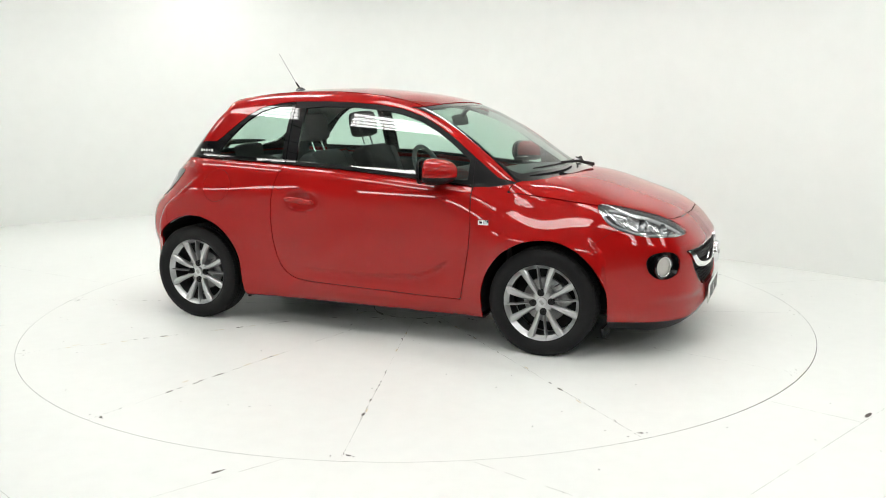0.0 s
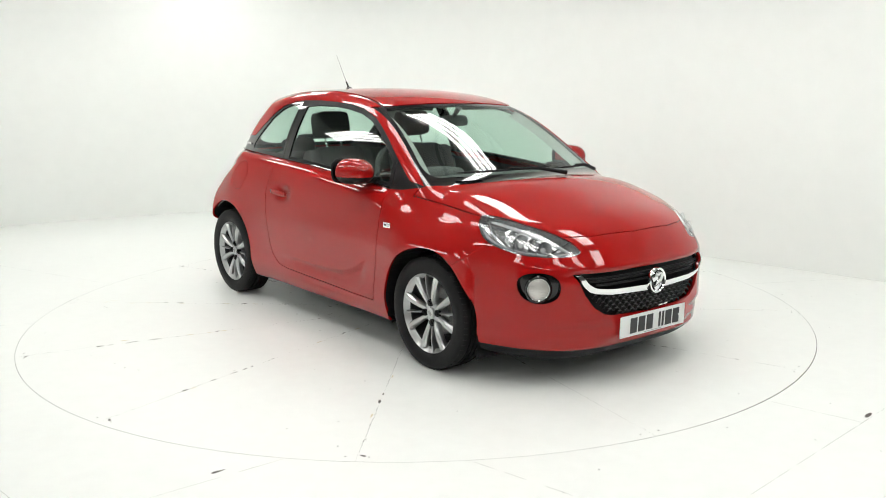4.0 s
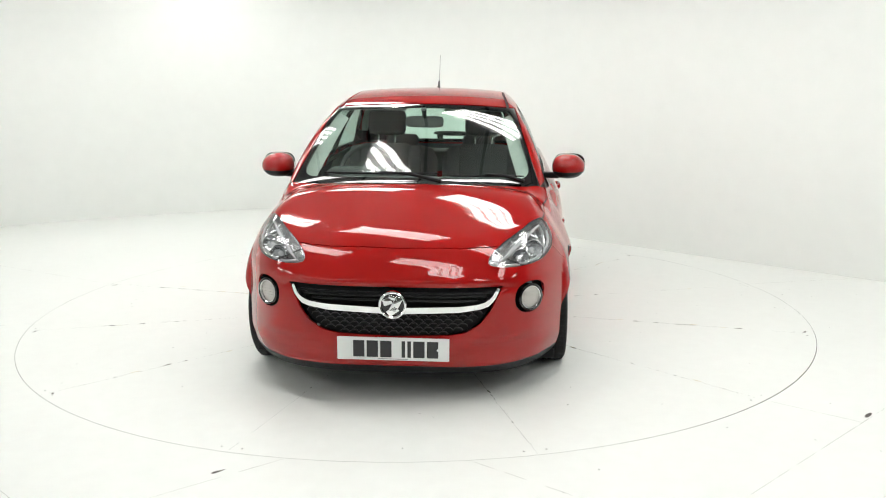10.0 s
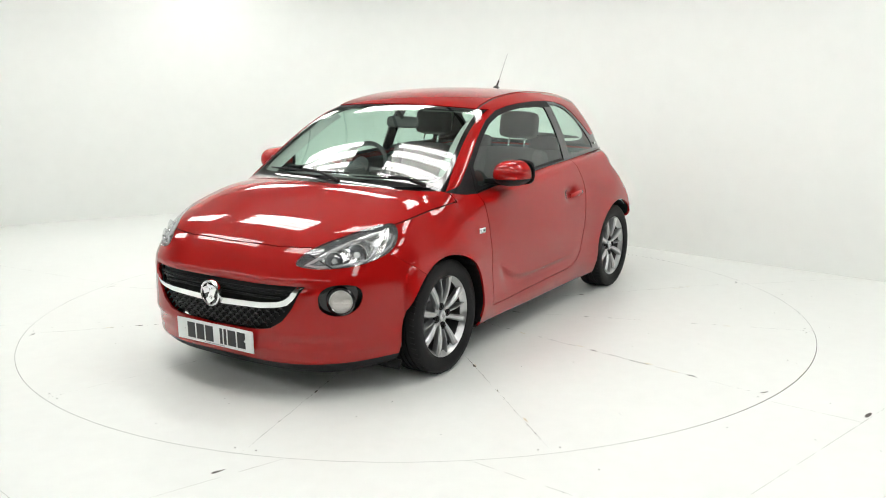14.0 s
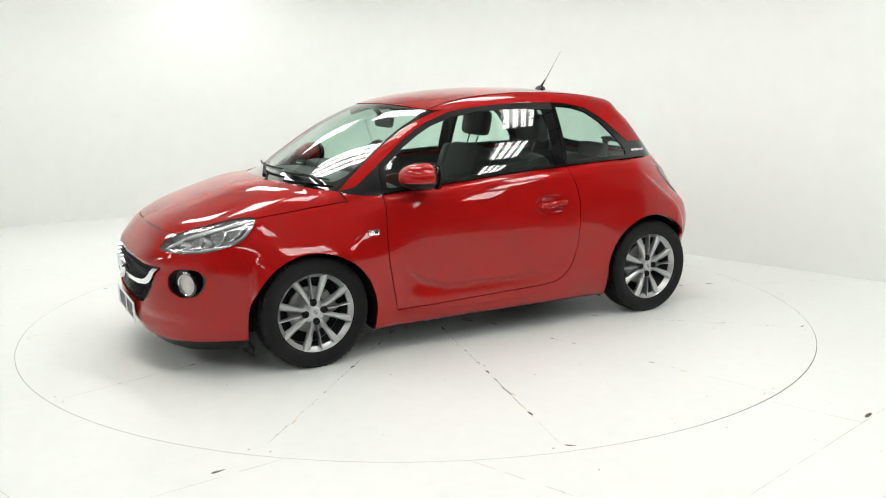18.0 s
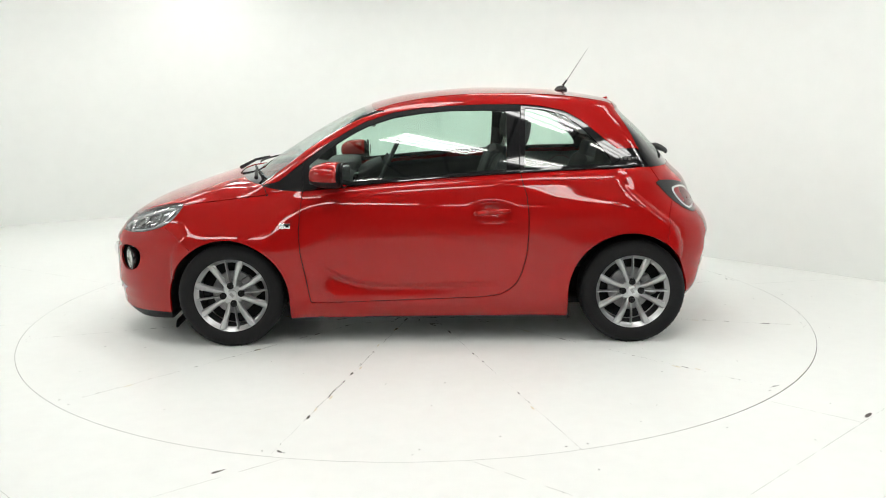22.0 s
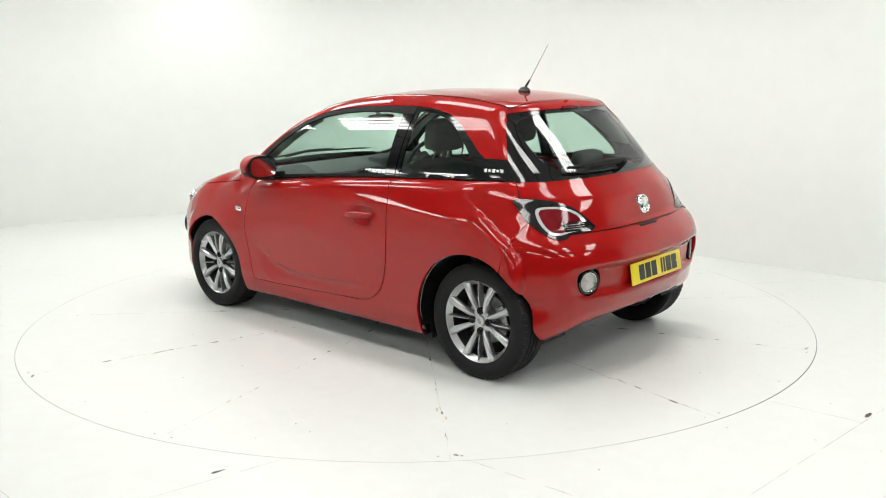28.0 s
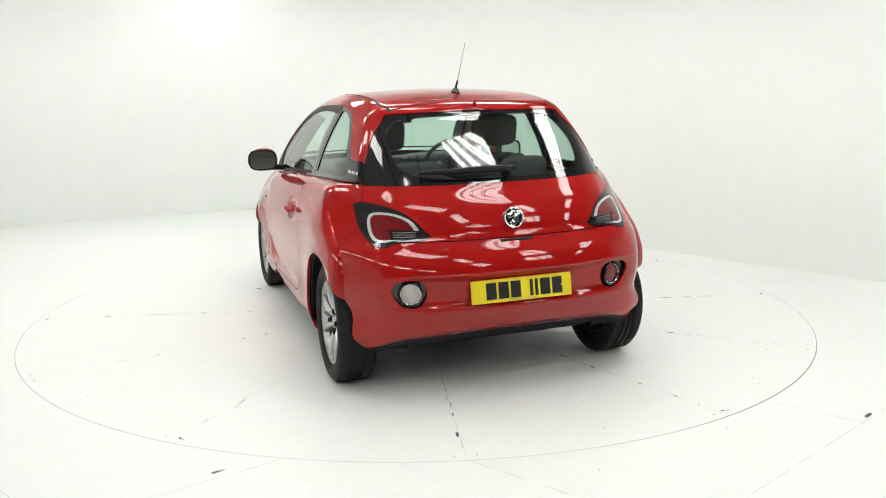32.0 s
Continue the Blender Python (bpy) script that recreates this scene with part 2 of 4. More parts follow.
# thin joints between the ceiling panels
v, f = [], []
for k in range(-9, 10):
    m = len(v)
    v += [(k * 1.2 - .03, -15, 4.985), (k * 1.2 + .03, -15, 4.985), (k * 1.2 + .03, 15, 4.985), (k * 1.2 - .03, 15, 4.985)]
    f.append((m, m + 1, m + 2, m + 3))
tagged(link("ceiling_joints", v, f, SEAM), "dark joints between the ceiling panels", "ceiling", kind="structure")
# ---------------------------------------------------------------- body surface of the car
TABLES = {}


def curve_table(pts):
    """A smooth monotone cubic through (x, y) pairs, evened out, as a fine table."""
    p = np.array(pts, float).reshape(-1, 2)
    p = p[np.argsort(p[:, 0])]
    u, v = p[:, 0], p[:, 1]
    h, d = np.diff(u), np.diff(v) / np.diff(u)
    m = np.zeros(len(u))
    m[0], m[-1] = d[0], d[-1]
    same = d[:-1] * d[1:] > 0
    w1, w2 = 2 * h[1:] + h[:-1], h[1:] + 2 * h[:-1]
    with np.errstate(divide="ignore", invalid="ignore"):
        hm = (w1 + w2) / (w1 / d[:-1] + w2 / d[1:])
    m[1:-1] = np.where(same, hm, 0)
    n = 600
    step = (u[-1] - u[0]) / n
    pad_ = 90
    x = u[0] + step * (np.arange(n + 1 + 2 * pad_) - pad_)
    xc = np.clip(x, u[0], u[-1])
    i = np.clip(np.searchsorted(u, xc, side="right") - 1, 0, len(u) - 2)
    s = (xc - u[i]) / h[i]
    y = ((2 * s**3 - 3 * s**2 + 1) * v[i] + (s**3 - 2 * s**2 + s) * h[i] * m[i]
         + (3 * s**2 - 2 * s**3) * v[i + 1] + (s**3 - s**2) * h[i] * m[i + 1])
    y += np.where(x < u[0], (x - u[0]) * d[0], 0) + np.where(x > u[-1], (x - u[-1]) * d[-1], 0)
    sigma = max(.30 * np.median(h) / step, 1.5)
    k = np.arange(-int(3 * sigma) - 1, int(3 * sigma) + 2)
    k = k[np.abs(k) < pad_]
    g = np.exp(-.5 * (k / sigma) ** 2)
    y = np.convolve(y, g / g.sum(), "same")
    return u[0], u[-1], step, y[pad_ - 2:-(pad_ - 3)]


def curve(x, pts):
    key = id(pts)
    if key not in TABLES:
        TABLES[key] = (pts, curve_table(pts))
    lo, hi, step, y = TABLES[key][1]
    q = (np.clip(x, lo, hi) - lo) / step
    i = np.minimum(q.astype(int), len(y) - 6)
    t = q - i
    a, b, c, d = y[i + 1], y[i + 2], y[i + 3], y[i + 4]
    return b + .5 * t * (c - a + t * (2 * a - 5 * b + 4 * c - d + t * (3 * (b - c) + d - a)))


def smax(a, b, k):
    h = np.maximum(k - np.abs(a - b), 0) / k
    return np.maximum(a, b) + h * h * k / 4


def ease(t):
    t = np.clip(t, 0, 1)
    return t * t * (3 - 2 * t)


def bump(u, mid, wide):
    return np.exp(-((u - mid) / wide) ** 2)


WHEEL_X, WHEEL_Z, TYRE_R = 1.155, 0.297, 0.299
PLAN = [(2.0, .60), (1.85, .70), (1.7, .765), (1.5, .83), (1.3, .853), (1.1, .858), (.7, .856), (0, .86), (-.6, .86),
        (-1.0, .86), (-1.25, .858), (-1.42, .856), (-1.55, .84), (-1.66, .80), (-1.75, .74)]
FLANK = [(.1, -.10), (.17, -.05), (.22, -.030), (.28, -.012), (.33, -.006), (.40, -.008), (.5, -.005), (.62, 0), (.74, -.004), (.82, -.016),
         (.90, -.042), (.97, -.07), (1.03, -.10)]
NOSE = [(.10, 1.84), (.16, 1.90), (.2, 1.945), (.225, 1.955), (.25, 1.974), (.345, 1.970), (.5, 1.968), (.545, 1.967), (.568, 1.966), (.59, 1.963), (.61, 1.955), (.64, 1.934), (.69, 1.905), (.74, 1.86), (.85, 1.72)]
NOSE_DROP = [(0, 0), (.26, .010), (.4, .034), (.5, .074), (.58, .128), (.64, .187), (.72, .30), (.8, .47)]
TAIL = [(.2, -1.53), (.26, -1.58), (.32, -1.628), (.40, -1.682), (.47, -1.72), (.53, -1.736), (.58, -1.737), (.65, -1.722), (.70, -1.70), (.74, -1.665), (.78, -1.63), (.85, -1.605), (.92, -1.57),
        (.96, -1.530), (1.0, -1.488), (1.05, -1.446), (1.10, -1.402), (1.16, -1.346), (1.22, -1.286), (1.28, -1.221), (1.315, -1.18), (1.34, -1.165), (1.375, -1.15), (1.42, -1.08)]
TAIL_DROP = [(0, 0), (.26, .012), (.45, .048), (.55, .078), (.65, .122), (.72, .178), (.8, .30)]
SCREEN_DROP = [(0, 0), (.26, .016), (.45, .065), (.55, .11), (.65, .20), (.72, .29), (.8, .42)]
HOOD = [(2.0, .62), (1.9, .70), (1.85, .738), (1.707, .806), (1.52, .872), (1.334, .932), (1.25, .953), (1.15, .966), (1.0, .97), (.9, .96)]
BELT = [(1.0, .9), (.75, .893), (.475, .917), (.22, .939), (-.1, .963), (-.5, .988), (-.75, .999), (-1.06, 1.01), (-1.25, 1.02), (-1.5, 1.02)]
TOP = [(1.5, .55), (1.25, .86), (1.15, .935), (1.04, 1.008), (.964, 1.055), (.89, 1.101), (.778, 1.171), (.667, 1.236), (.593, 1.275), (.483, 1.326), (.373, 1.367), (.227, 1.405),
       (.045, 1.433), (-.137, 1.450), (-.319, 1.458), (-.5, 1.456), (-.684, 1.448), (-.868, 1.431), (-1.05, 1.40), (-1.2, 1.372)]
HOUSE = [(.85, .791), (.92, .7765), (1.0, .7556), (1.1, .7212), (1.2, .6767), (1.3, .6218), (1.36, .5837), (1.42, .540)]
HOUSE_PLAN = [(1.2, -.06), (.8, -.035), (.4, -.025), (0, -.012), (-.3, -.01), (-.7, -.025), (-1.0, -.05), (-1.3, -.10), (-1.6, -.16)]


SWEEP = [(.72, .57), (.624, .505), (.56, .460), (.447, .408), (.295, .388), (.07, .383), (-.14, .388), (-.5, .390), (-.9, .390)]
CROWN = [(1.2, .24), (.8, .22), (.35, .13), (.1, .10), (-1.2, .10)]


def body(P):
    """Signed, roughly metric: below zero inside the car's outer skin."""
    x, y, z = P[..., 0], np.abs(P[..., 1]), P[..., 2]
    # lower body
    w = curve(x, PLAN) + curve(z, FLANK)
    for wx in (WHEEL_X, -WHEEL_X + .02):
        r = np.hypot(x - wx, z - .29)
        w = w + .013 * bump(np.maximum(r, .33), .33, .14)
    # swept crease that rises towards the front wheel
    under = curve(x, SWEEP) - z
    fall = np.clip((under + .004) / .036, 0, 1)
    fall = fall * fall * (3 - 2 * fall) * np.clip(1 - (under - .05) / .10, 0, 1)
    ends = np.clip((.66 - x) / .14, 0, 1) * np.clip((x + .55) / .65, 0, 1)
    w = w - .020 * fall * ends * ends * (3 - 2 * ends)
    # hollow behind the door handle
    w = w - .027 * np.exp(-(np.abs(x + .335) / .082) ** 2.6 - (np.abs(z - .786) / .042) ** 2.6)
    # haunch over the rear wheel and crease under the belt
    w = w + .012 * bump(z, .80, .09) * bump(x, -1.05, .35)
    z0 = .45 + .12 * (1 - ease((x - .9) / .4))
    w = w - np.maximum(z - z0, 0) ** 1.5 * .1495 / (.9 - z0) ** 1.5 * ease((x - .5) / .75) + .016 * bump(x, 1.06, .32) * bump(z, .60, .17)
    w = w - .105 * (z - .60 + np.sqrt((z - .60) ** 2 + .0036)) * ease((-1.04 - x) / .46)
    side = y - w
    u = np.clip((z - .71) / .22, 0, 1)
    u = u * u * (3 - 2 * u)
    tail_x = curve(z, TAIL) + curve(y, TAIL_DROP) * (1 - u) * (1 - .45 * ease((.46 - z) / .16)) + curve(y, SCREEN_DROP) * u
    # recessed band for the plate between the rear lamps
    tail_x = tail_x + .045 * np.exp(-(np.abs(z - .535) / .072) ** 6) * np.exp(-(y / .60) ** 8)
    tail = tail_x - x
    nose = x - (curve(z, NOSE) - curve(y, NOSE_DROP))
    nose = nose + .017 * bump(z, .568, .016) * (1 - ease((y - .42) / .2))
    nose = nose + .022 * np.exp(-(np.abs(y - .50) / .17) ** 4 - (np.abs(z - .27) / .05) ** 4)
    hood_z = curve(x, HOOD) - .05 * (y / .68) ** 2 - .05 * (y / .78) ** 8
    t = np.clip((x - .72) / .2, 0, 1)
    t = t * t * (3 - 2 * t)
    deck = curve(x, BELT) * (1 - t) + np.where(x > .6, hood_z, 0) * t
    top = (z - deck) * .9
    low = smax(smax(side, top, .05), smax(nose, tail, .02), .07 + .02 * ease(-x))
    belly = .165 + .155 * np.clip((-1.25 - x) / .35, 0, 1) ** 1.3 * (1 - .2 * np.clip((y - .5) / .25, 0, 1)) - .035 * np.clip((x - 1.5) / .25, 0, 1)
    low = smax(low, belly - z, .03)
    # greenhouse
    hs = y - (curve(z, HOUSE) + curve(x, HOUSE_PLAN))
    tz = (z - (curve(x, TOP) - curve(x, CROWN) * y**2)) * .85
    up = smax(smax(hs * .93, tz, .06), tail * .8, .045)
    up = smax(up, .8 - z, .02)
    # smooth union
    k = .012 + .028 * ease((x - .5) / .3)
    h = np.maximum(k - np.abs(low - up), 0) / k
    return np.minimum(low, up) - h * h * k / 4


def slope(P, e=.0015):
    g = np.empty(P.shape)
    for i in range(3):
        d = np.zeros(3)
        d[i] = e
        g[..., i] = (body(P + d) - body(P - d)) / (2 * e)
    return g


def settle(P, rounds=4):
    for _ in range(rounds):
        g = slope(P)
        P = P - (body(P) / np.maximum((g * g).sum(-1), .05))[..., None] * g
    return P
# ---------------------------------------------------------------- skin mesh
def skin_mesh(h=.022):
    lo, hi = np.array([-1.80, -.92, .12]), np.array([2.06, .92, 1.50])
    n = np.ceil((hi - lo) / h).astype(int) + 1
    n[1] += n[1] % 2
    ax = [lo[i] + h * np.arange(n[i]) for i in range(3)]
    ax[1] = (np.arange(n[1]) - (n[1] - 1) / 2) * h
    half = n[1] // 2
    V = np.empty(tuple(n))
    X, Y, Z = np.meshgrid(ax[0], ax[1][half:], ax[2], indexing="ij")
    V[:, half:] = body(np.stack([X, Y, Z], -1))
    V[:, :half] = V[:, half:][:, ::-1]
    S = V < 0
    c = [slice(0, -1), slice(1, None)]
    tot, cnt = np.zeros((*(n - 1), 3)), np.zeros(n - 1)
    for a in range(3):
        o = [i for i in range(3) if i != a]
        for p in range(2):
            for q in range(2):
                s0, s1 = [None] * 3, [None] * 3
                s0[a], s1[a] = c[0], c[1]
                s0[o[0]] = s1[o[0]] = c[p]
                s0[o[1]] = s1[o[1]] = c[q]
                v0, v1 = V[tuple(s0)], V[tuple(s1)]
                cross = (v0 < 0) != (v1 < 0)
                t = np.where(cross, v0 / np.where(cross, v0 - v1, 1), 0)
                pos = np.zeros((*(n - 1), 3))
                pos[..., a], pos[..., o[0]], pos[..., o[1]] = t, p, q
                tot += pos * cross[..., None]
                cnt += cross
    act = cnt > 0
    idx = -np.ones(n - 1, int)
    idx[act] = np.arange(act.sum())
    I = np.argwhere(act)
    base = np.stack([ax[i][I[:, i]] for i in range(3)], -1)
    P = base + h * tot[act] / cnt[act][:, None]
    quads = []
    for a in range(3):
        b, d = (a + 1) % 3, (a + 2) % 3
        s0, s1 = [slice(None)] * 3, [slice(None)] * 3
        s0[a], s1[a] = c[0], c[1]
        A, B = S[tuple(s0)], S[tuple(s1)]
        E = np.argwhere(A != B)
        E = E[(E[:, b] > 0) & (E[:, d] > 0) & (E[:, b] < n[b] - 1) & (E[:, d] < n[d] - 1)]
        flip = B[tuple(E.T)]
        def at(db, dd):
            K = E.copy()
            K[:, b] -= db
            K[:, d] -= dd
            return idx[tuple(K.T)]
        q = np.stack([at(1, 1), at(0, 1), at(0, 0), at(1, 0)], -1)
        q[flip] = q[flip][:, ::-1]
        quads.append(q)
    return settle(P), np.concatenate(quads)
# ---------------------------------------------------------------- car materials
def glass(name, tint, gloss=.0):
    """A thin sheet: clear through, with the sheen of glass at its grazing edges."""
    m = bpy.data.materials.new(name)
    m.use_nodes = True
    n, l = m.node_tree.nodes, m.node_tree.links
    n.remove(n["Principled BSDF"])
    tr, gl, lw, mx = n.new("ShaderNodeBsdfTransparent"), n.new("ShaderNodeBsdfGlossy"), n.new("ShaderNodeLayerWeight"), n.new("ShaderNodeMixShader")
    pw, ma = n.new("ShaderNodeMath"), n.new("ShaderNodeMath")
    lw.inputs[0].default_value = .5
    pw.operation, ma.operation = "POWER", "MULTIPLY_ADD"
    pw.inputs[1].default_value, ma.inputs[1].default_value, ma.inputs[2].default_value = 4.5, .88, .095
    tr.inputs[0].default_value = (*tint, 1)
    gl.inputs["Roughness"].default_value = gloss
    l.new(lw.outputs["Facing"], pw.inputs[0]), l.new(pw.outputs[0], ma.inputs[0]), l.new(ma.outputs[0], mx.inputs[0])
    l.new(tr.outputs[0], mx.inputs[1]), l.new(gl.outputs[0], mx.inputs[2])
    l.new(mx.outputs[0], n["Material Output"].inputs[0])
    return m


GLASS = glass("tinted_glass", (.78, .93, .86))
CLEAR = glass("clear_lens", (.96, .97, .98))
RED_LENS = material("red_lens", (.16, .006, .010), .10, 0, .3, noise_scale=26, noise_amount=.35)
SMOKE_LENS = material("smoked_lens", (.014, .013, .014), .07, 0, .15)
BAND = material("white_light_band", (.68, .69, .70), .12, .35, 1)
REFLECTOR = material("silver_reflector", (.75, .76, .77), .14, 1)
LAMP_SILVER = material("silvered_lamp_bowl", (.47, .475, .48), .18, .75)
# rim barrel: the shade behind the spokes is put into this dark colour
BARREL = material("shaded_inner_rim", (.05, .05, .052), .45, .3, noise_scale=12, noise_amount=.2)
GREY_INNER = material("grey_lamp_inner", (.34, .35, .36), .3, .2)
TRIM_GREY = material("light_headliner", (.42, .44, .42), .85, noise_scale=30, noise_amount=.1)
CLOTH = material("black_seat_cloth", (.065, .065, .067), .9, noise_scale=60, noise_amount=.25, bump_scale=400, bump_amount=.3)
DASH = material("soft_black_dash", (.085, .087, .088), .65, noise_scale=40, noise_amount=.15, bump_scale=500, bump_amount=.2)
FLOOR_MAT = material("black_carpet", (.015, .015, .016), .95)
PLATE_WHITE = material("white_plate", (.80, .81, .80), .35, 0, .2)
PLATE_YELLOW = material("yellow_plate", (.84, .66, .015), .35, 0, .2)
PLATE_INK = material("plate_black", (.02, .02, .022), .4)
FROST = material("frosted_lens", (.58, .56, .53), .16, .35, .8)
MESH_GLOSS = material("black_satin_mesh", (.012, .012, .013), .28)
STEEL = material("dull_steel", (.35, .35, .35), .45, 1, noise_scale=20, noise_amount=.2)
MIRROR_GLASS = material("mirror_glass", (.82, .86, .84), .02, 1)
ALUMINIUM = material("machined_face", (.55, .56, .57), .3, .7)


# ---------------------------------------------------------------- cutting the skin into panels
def chaikin(pts, rounds=2):
    p = [tuple(q) for q in pts]
    for _ in range(rounds):
        out = []
        for i in range(len(p)):
            a, b = p[i], p[(i + 1) % len(p)]
            out += [(.75 * a[0] + .25 * b[0], .75 * a[1] + .25 * b[1]), (.25 * a[0] + .75 * b[0], .25 * a[1] + .75 * b[1])]
        p = out
    return p


def inside(u, v, poly):
    """Signed distance to a closed outline, below zero inside."""
    p = np.array(poly)
    q = np.roll(p, -1, 0)
    best, odd = np.full(u.shape, 9.0), np.zeros(u.shape, bool)
    lo, hi = p.min(0) - .12, p.max(0) + .12
    near = (u > lo[0]) & (u < hi[0]) & (v > lo[1]) & (v < hi[1])
    uu, vv = u[near], v[near]
    b, o = np.full(uu.shape, 9.0), np.zeros(uu.shape, bool)
    for (ax, ay), (bx, by) in zip(p, q):
        ex, ey = bx - ax, by - ay
        t = np.clip(((uu - ax) * ex + (vv - ay) * ey) / max(ex * ex + ey * ey, 1e-12), 0, 1)
        b = np.minimum(b, np.hypot(uu - ax - t * ex, vv - ay - t * ey))
        if ay != by:
            o ^= ((ay > vv) != (by > vv)) & (uu < ax + (vv - ay) * ex / ey)
    best[near], odd[near] = b, o
    return np.where(odd, -best, best)


def line(v, pts):
    p = np.array(sorted(pts))
    return np.interp(v, p[:, 0], p[:, 1])


DLO = [(.985, .932), (.893, .914), (.829, .905), (.733, .901), (.54, .918), (.22, .947), (-.101, .972), (-.294, .982), (-.504, .992), (-.749, 1.003), (-.948, 1.008),
       (-1.082, 1.012), (-1.30, 1.014), (-1.30, 1.117), (-1.075, 1.122), (-1.036, 1.146), (-.963, 1.208), (-.867, 1.285), (-.771, 1.337), (-.639, 1.364), (-.524, 1.374),
       (-.309, 1.376), (-.111, 1.369), (.053, 1.357), (.217, 1.334), (.38, 1.282), (.477, 1.233), (.574, 1.175), (.67, 1.107), (.798, 1.013), (.875, .955)]
DOOR_GLASS = [(.695, .935), (.54, .945), (.22, .972), (-.101, .996), (-.305, 1.008), (-.43, 1.013), (-.436, 1.336), (-.322, 1.345), (-.111, 1.344), (.053, 1.331), (.217, 1.306), (.36, 1.262), (.46, 1.212), (.557, 1.152), (.695, 1.048)]
QUARTER = [(-.535, 1.022), (-.749, 1.03), (-1.03, 1.036), (-1.035, 1.06), (-1.005, 1.103), (-.943, 1.17), (-.865, 1.25), (-.769, 1.312), (-.66, 1.343), (-.546, 1.352)]
DOOR = [(.728, .93), (.732, .886), (.742, .783), (.75, .689), (.744, .562), (.72, .43), (.693, .273), (.425, .275), (.037, .286), (-.287, .298), (-.384, .312), (-.433, .336), (-.482, .378),
        (-.513, .444), (-.537, .544), (-.548, .675), (-.547, .771), (-.537, .879), (-.514, .956), (-.504, 1.02), (-.51, 1.2), (-.524, 1.40), (.3, 1.42), (.728, 1.1)]
HEADLIGHT = chaikin([(1.43, .832), (1.511, .823), (1.59, .803), (1.664, .782), (1.734, .758), (1.795, .728), (1.845, .698), (1.872, .672), (1.855, .652), (1.76, .653), (1.68, .662), (1.605, .681), (1.54, .703), (1.492, .732), (1.455, .772), (1.428, .81)], 1)
TAILLIGHT = chaikin([(-1.285, .936), (-1.364, .936), (-1.436, .924), (-1.486, .904), (-1.519, .878), (-1.547, .846), (-1.563, .824), (-1.595, .772), (-1.553, .769), (-1.547, .763), (-1.551, .748), (-1.53, .745), (-1.464, .775), (-1.379, .833), (-1.31, .905)], 1)
TAIL_BAND = chaikin([(-1.388, .888), (-1.419, .898), (-1.475, .895), (-1.524, .869), (-1.556, .826), (-1.572, .793), (-1.56, .779), (-1.535, .773), (-1.529, .764), (-1.492, .769), (-1.449, .801), (-1.409, .847)], 1)
TAIL_RED = chaikin([(-1.403, .881), (-1.425, .888), (-1.48, .885), (-1.522, .861), (-1.550, .824), (-1.563, .798), (-1.553, .783), (-1.529, .779), (-1.519, .774), (-1.489, .780), (-1.459, .804), (-1.421, .848)], 1)
TAIL_BLOCK = [(-1.502, .821), (-1.537, .821), (-1.566, .817), (-1.585, .781), (-1.555, .779), (-1.527, .777), (-1.513, .800)]
FOG_POD = chaikin([(.556, .505), (.562, .548), (.595, .577), (.645, .583), (.686, .570), (.702, .535), (.695, .48), (.677, .447), (.648, .430), (.605, .432), (.566, .46)], 1)
GRILLE = [(.507, .574), (.484, .543), (.449, .467), (.402, .404), (.336, .364), (.256, .352), (-.1, .341), (-.1, .573), (.30, .572)]
REAR_POD = chaikin([(.45, .53), (.465, .585), (.52, .603), (.585, .60), (.622, .575), (.612, .52), (.575, .475), (.52, .462), (.47, .482)], 1)


class Skin:
    def __init__(self, P, Q):
        self.P, self.F = P, [tuple(q) for q in Q.tolist()]

    def cut(self, field, where=None):
        """Split all faces along the zero line of a field."""
        s = field(self.P)
        s = np.where(np.abs(s) < 2e-4, 2e-4, s)
        ok = None if where is None else where(self.P)
        neg = (s < 0).tolist()
        sl = s.tolist()
        okl = None if ok is None else ok.tolist()
        added, fresh, out = {}, [], []
        base = len(self.P)
        for f in self.F:
            m = [neg[i] for i in f]
            if all(m) or not any(m) or (okl is not None and not any(okl[i] for i in f)):
                out.append(f)
                continue
            a, b = [], []
            for k, i in enumerate(f):
                j = f[(k + 1) % len(f)]
                (a if neg[i] else b).append(i)
                if neg[i] != neg[j]:
                    key = (min(i, j), max(i, j))
                    if key not in added:
                        t = sl[i] / (sl[i] - sl[j])
                        added[key] = base + len(fresh)
                        fresh.append(self.P[i] * (1 - t) + self.P[j] * t)
                    a.append(added[key]), b.append(added[key])
            for g in (a, b):
                if len(g) > 2:
                    out.append(tuple(g))
        if fresh:
            self.P = np.concatenate([self.P, settle(np.array(fresh), 2)])
        self.F = out

    def mids(self):
        return np.array([self.P[list(f)].mean(0) for f in self.F])


def xyz(P):
    return P[:, 0], np.abs(P[:, 1]), P[:, 2]


def f_arch(P):
    x, y, z = xyz(P)
    a = np.hypot(x - 1.165, np.maximum(z - .29, 0)) - .350
    b = np.hypot(x + 1.125, np.maximum(z - .313, 0)) - .350
    return np.minimum(a, b)


def f_dlo(P):
    x, y, z = xyz(P)
    return np.maximum(inside(x, z, DLO), np.maximum(.45 - y, screen_line(z) - x))


def screen_line(z):
    return line(z, [(.93, -1.322), (1.02, -1.262), (1.119, -1.199), (1.185, -1.17), (1.265, -1.128), (1.337, -1.084), (1.377, -1.053)])


def f_screen(P):
    x, y, z = xyz(P)
    return np.maximum(np.maximum(x - screen_line(z), 1.014 - z), z - (1.352 - .05 * y**2))


def f_screen_glass(P):
    x, y, z = xyz(P)
    return np.maximum(((y / .50) ** 4 + (np.abs(z - 1.185) / .150) ** 4) ** .25 - 1, x + 1.0) * .15


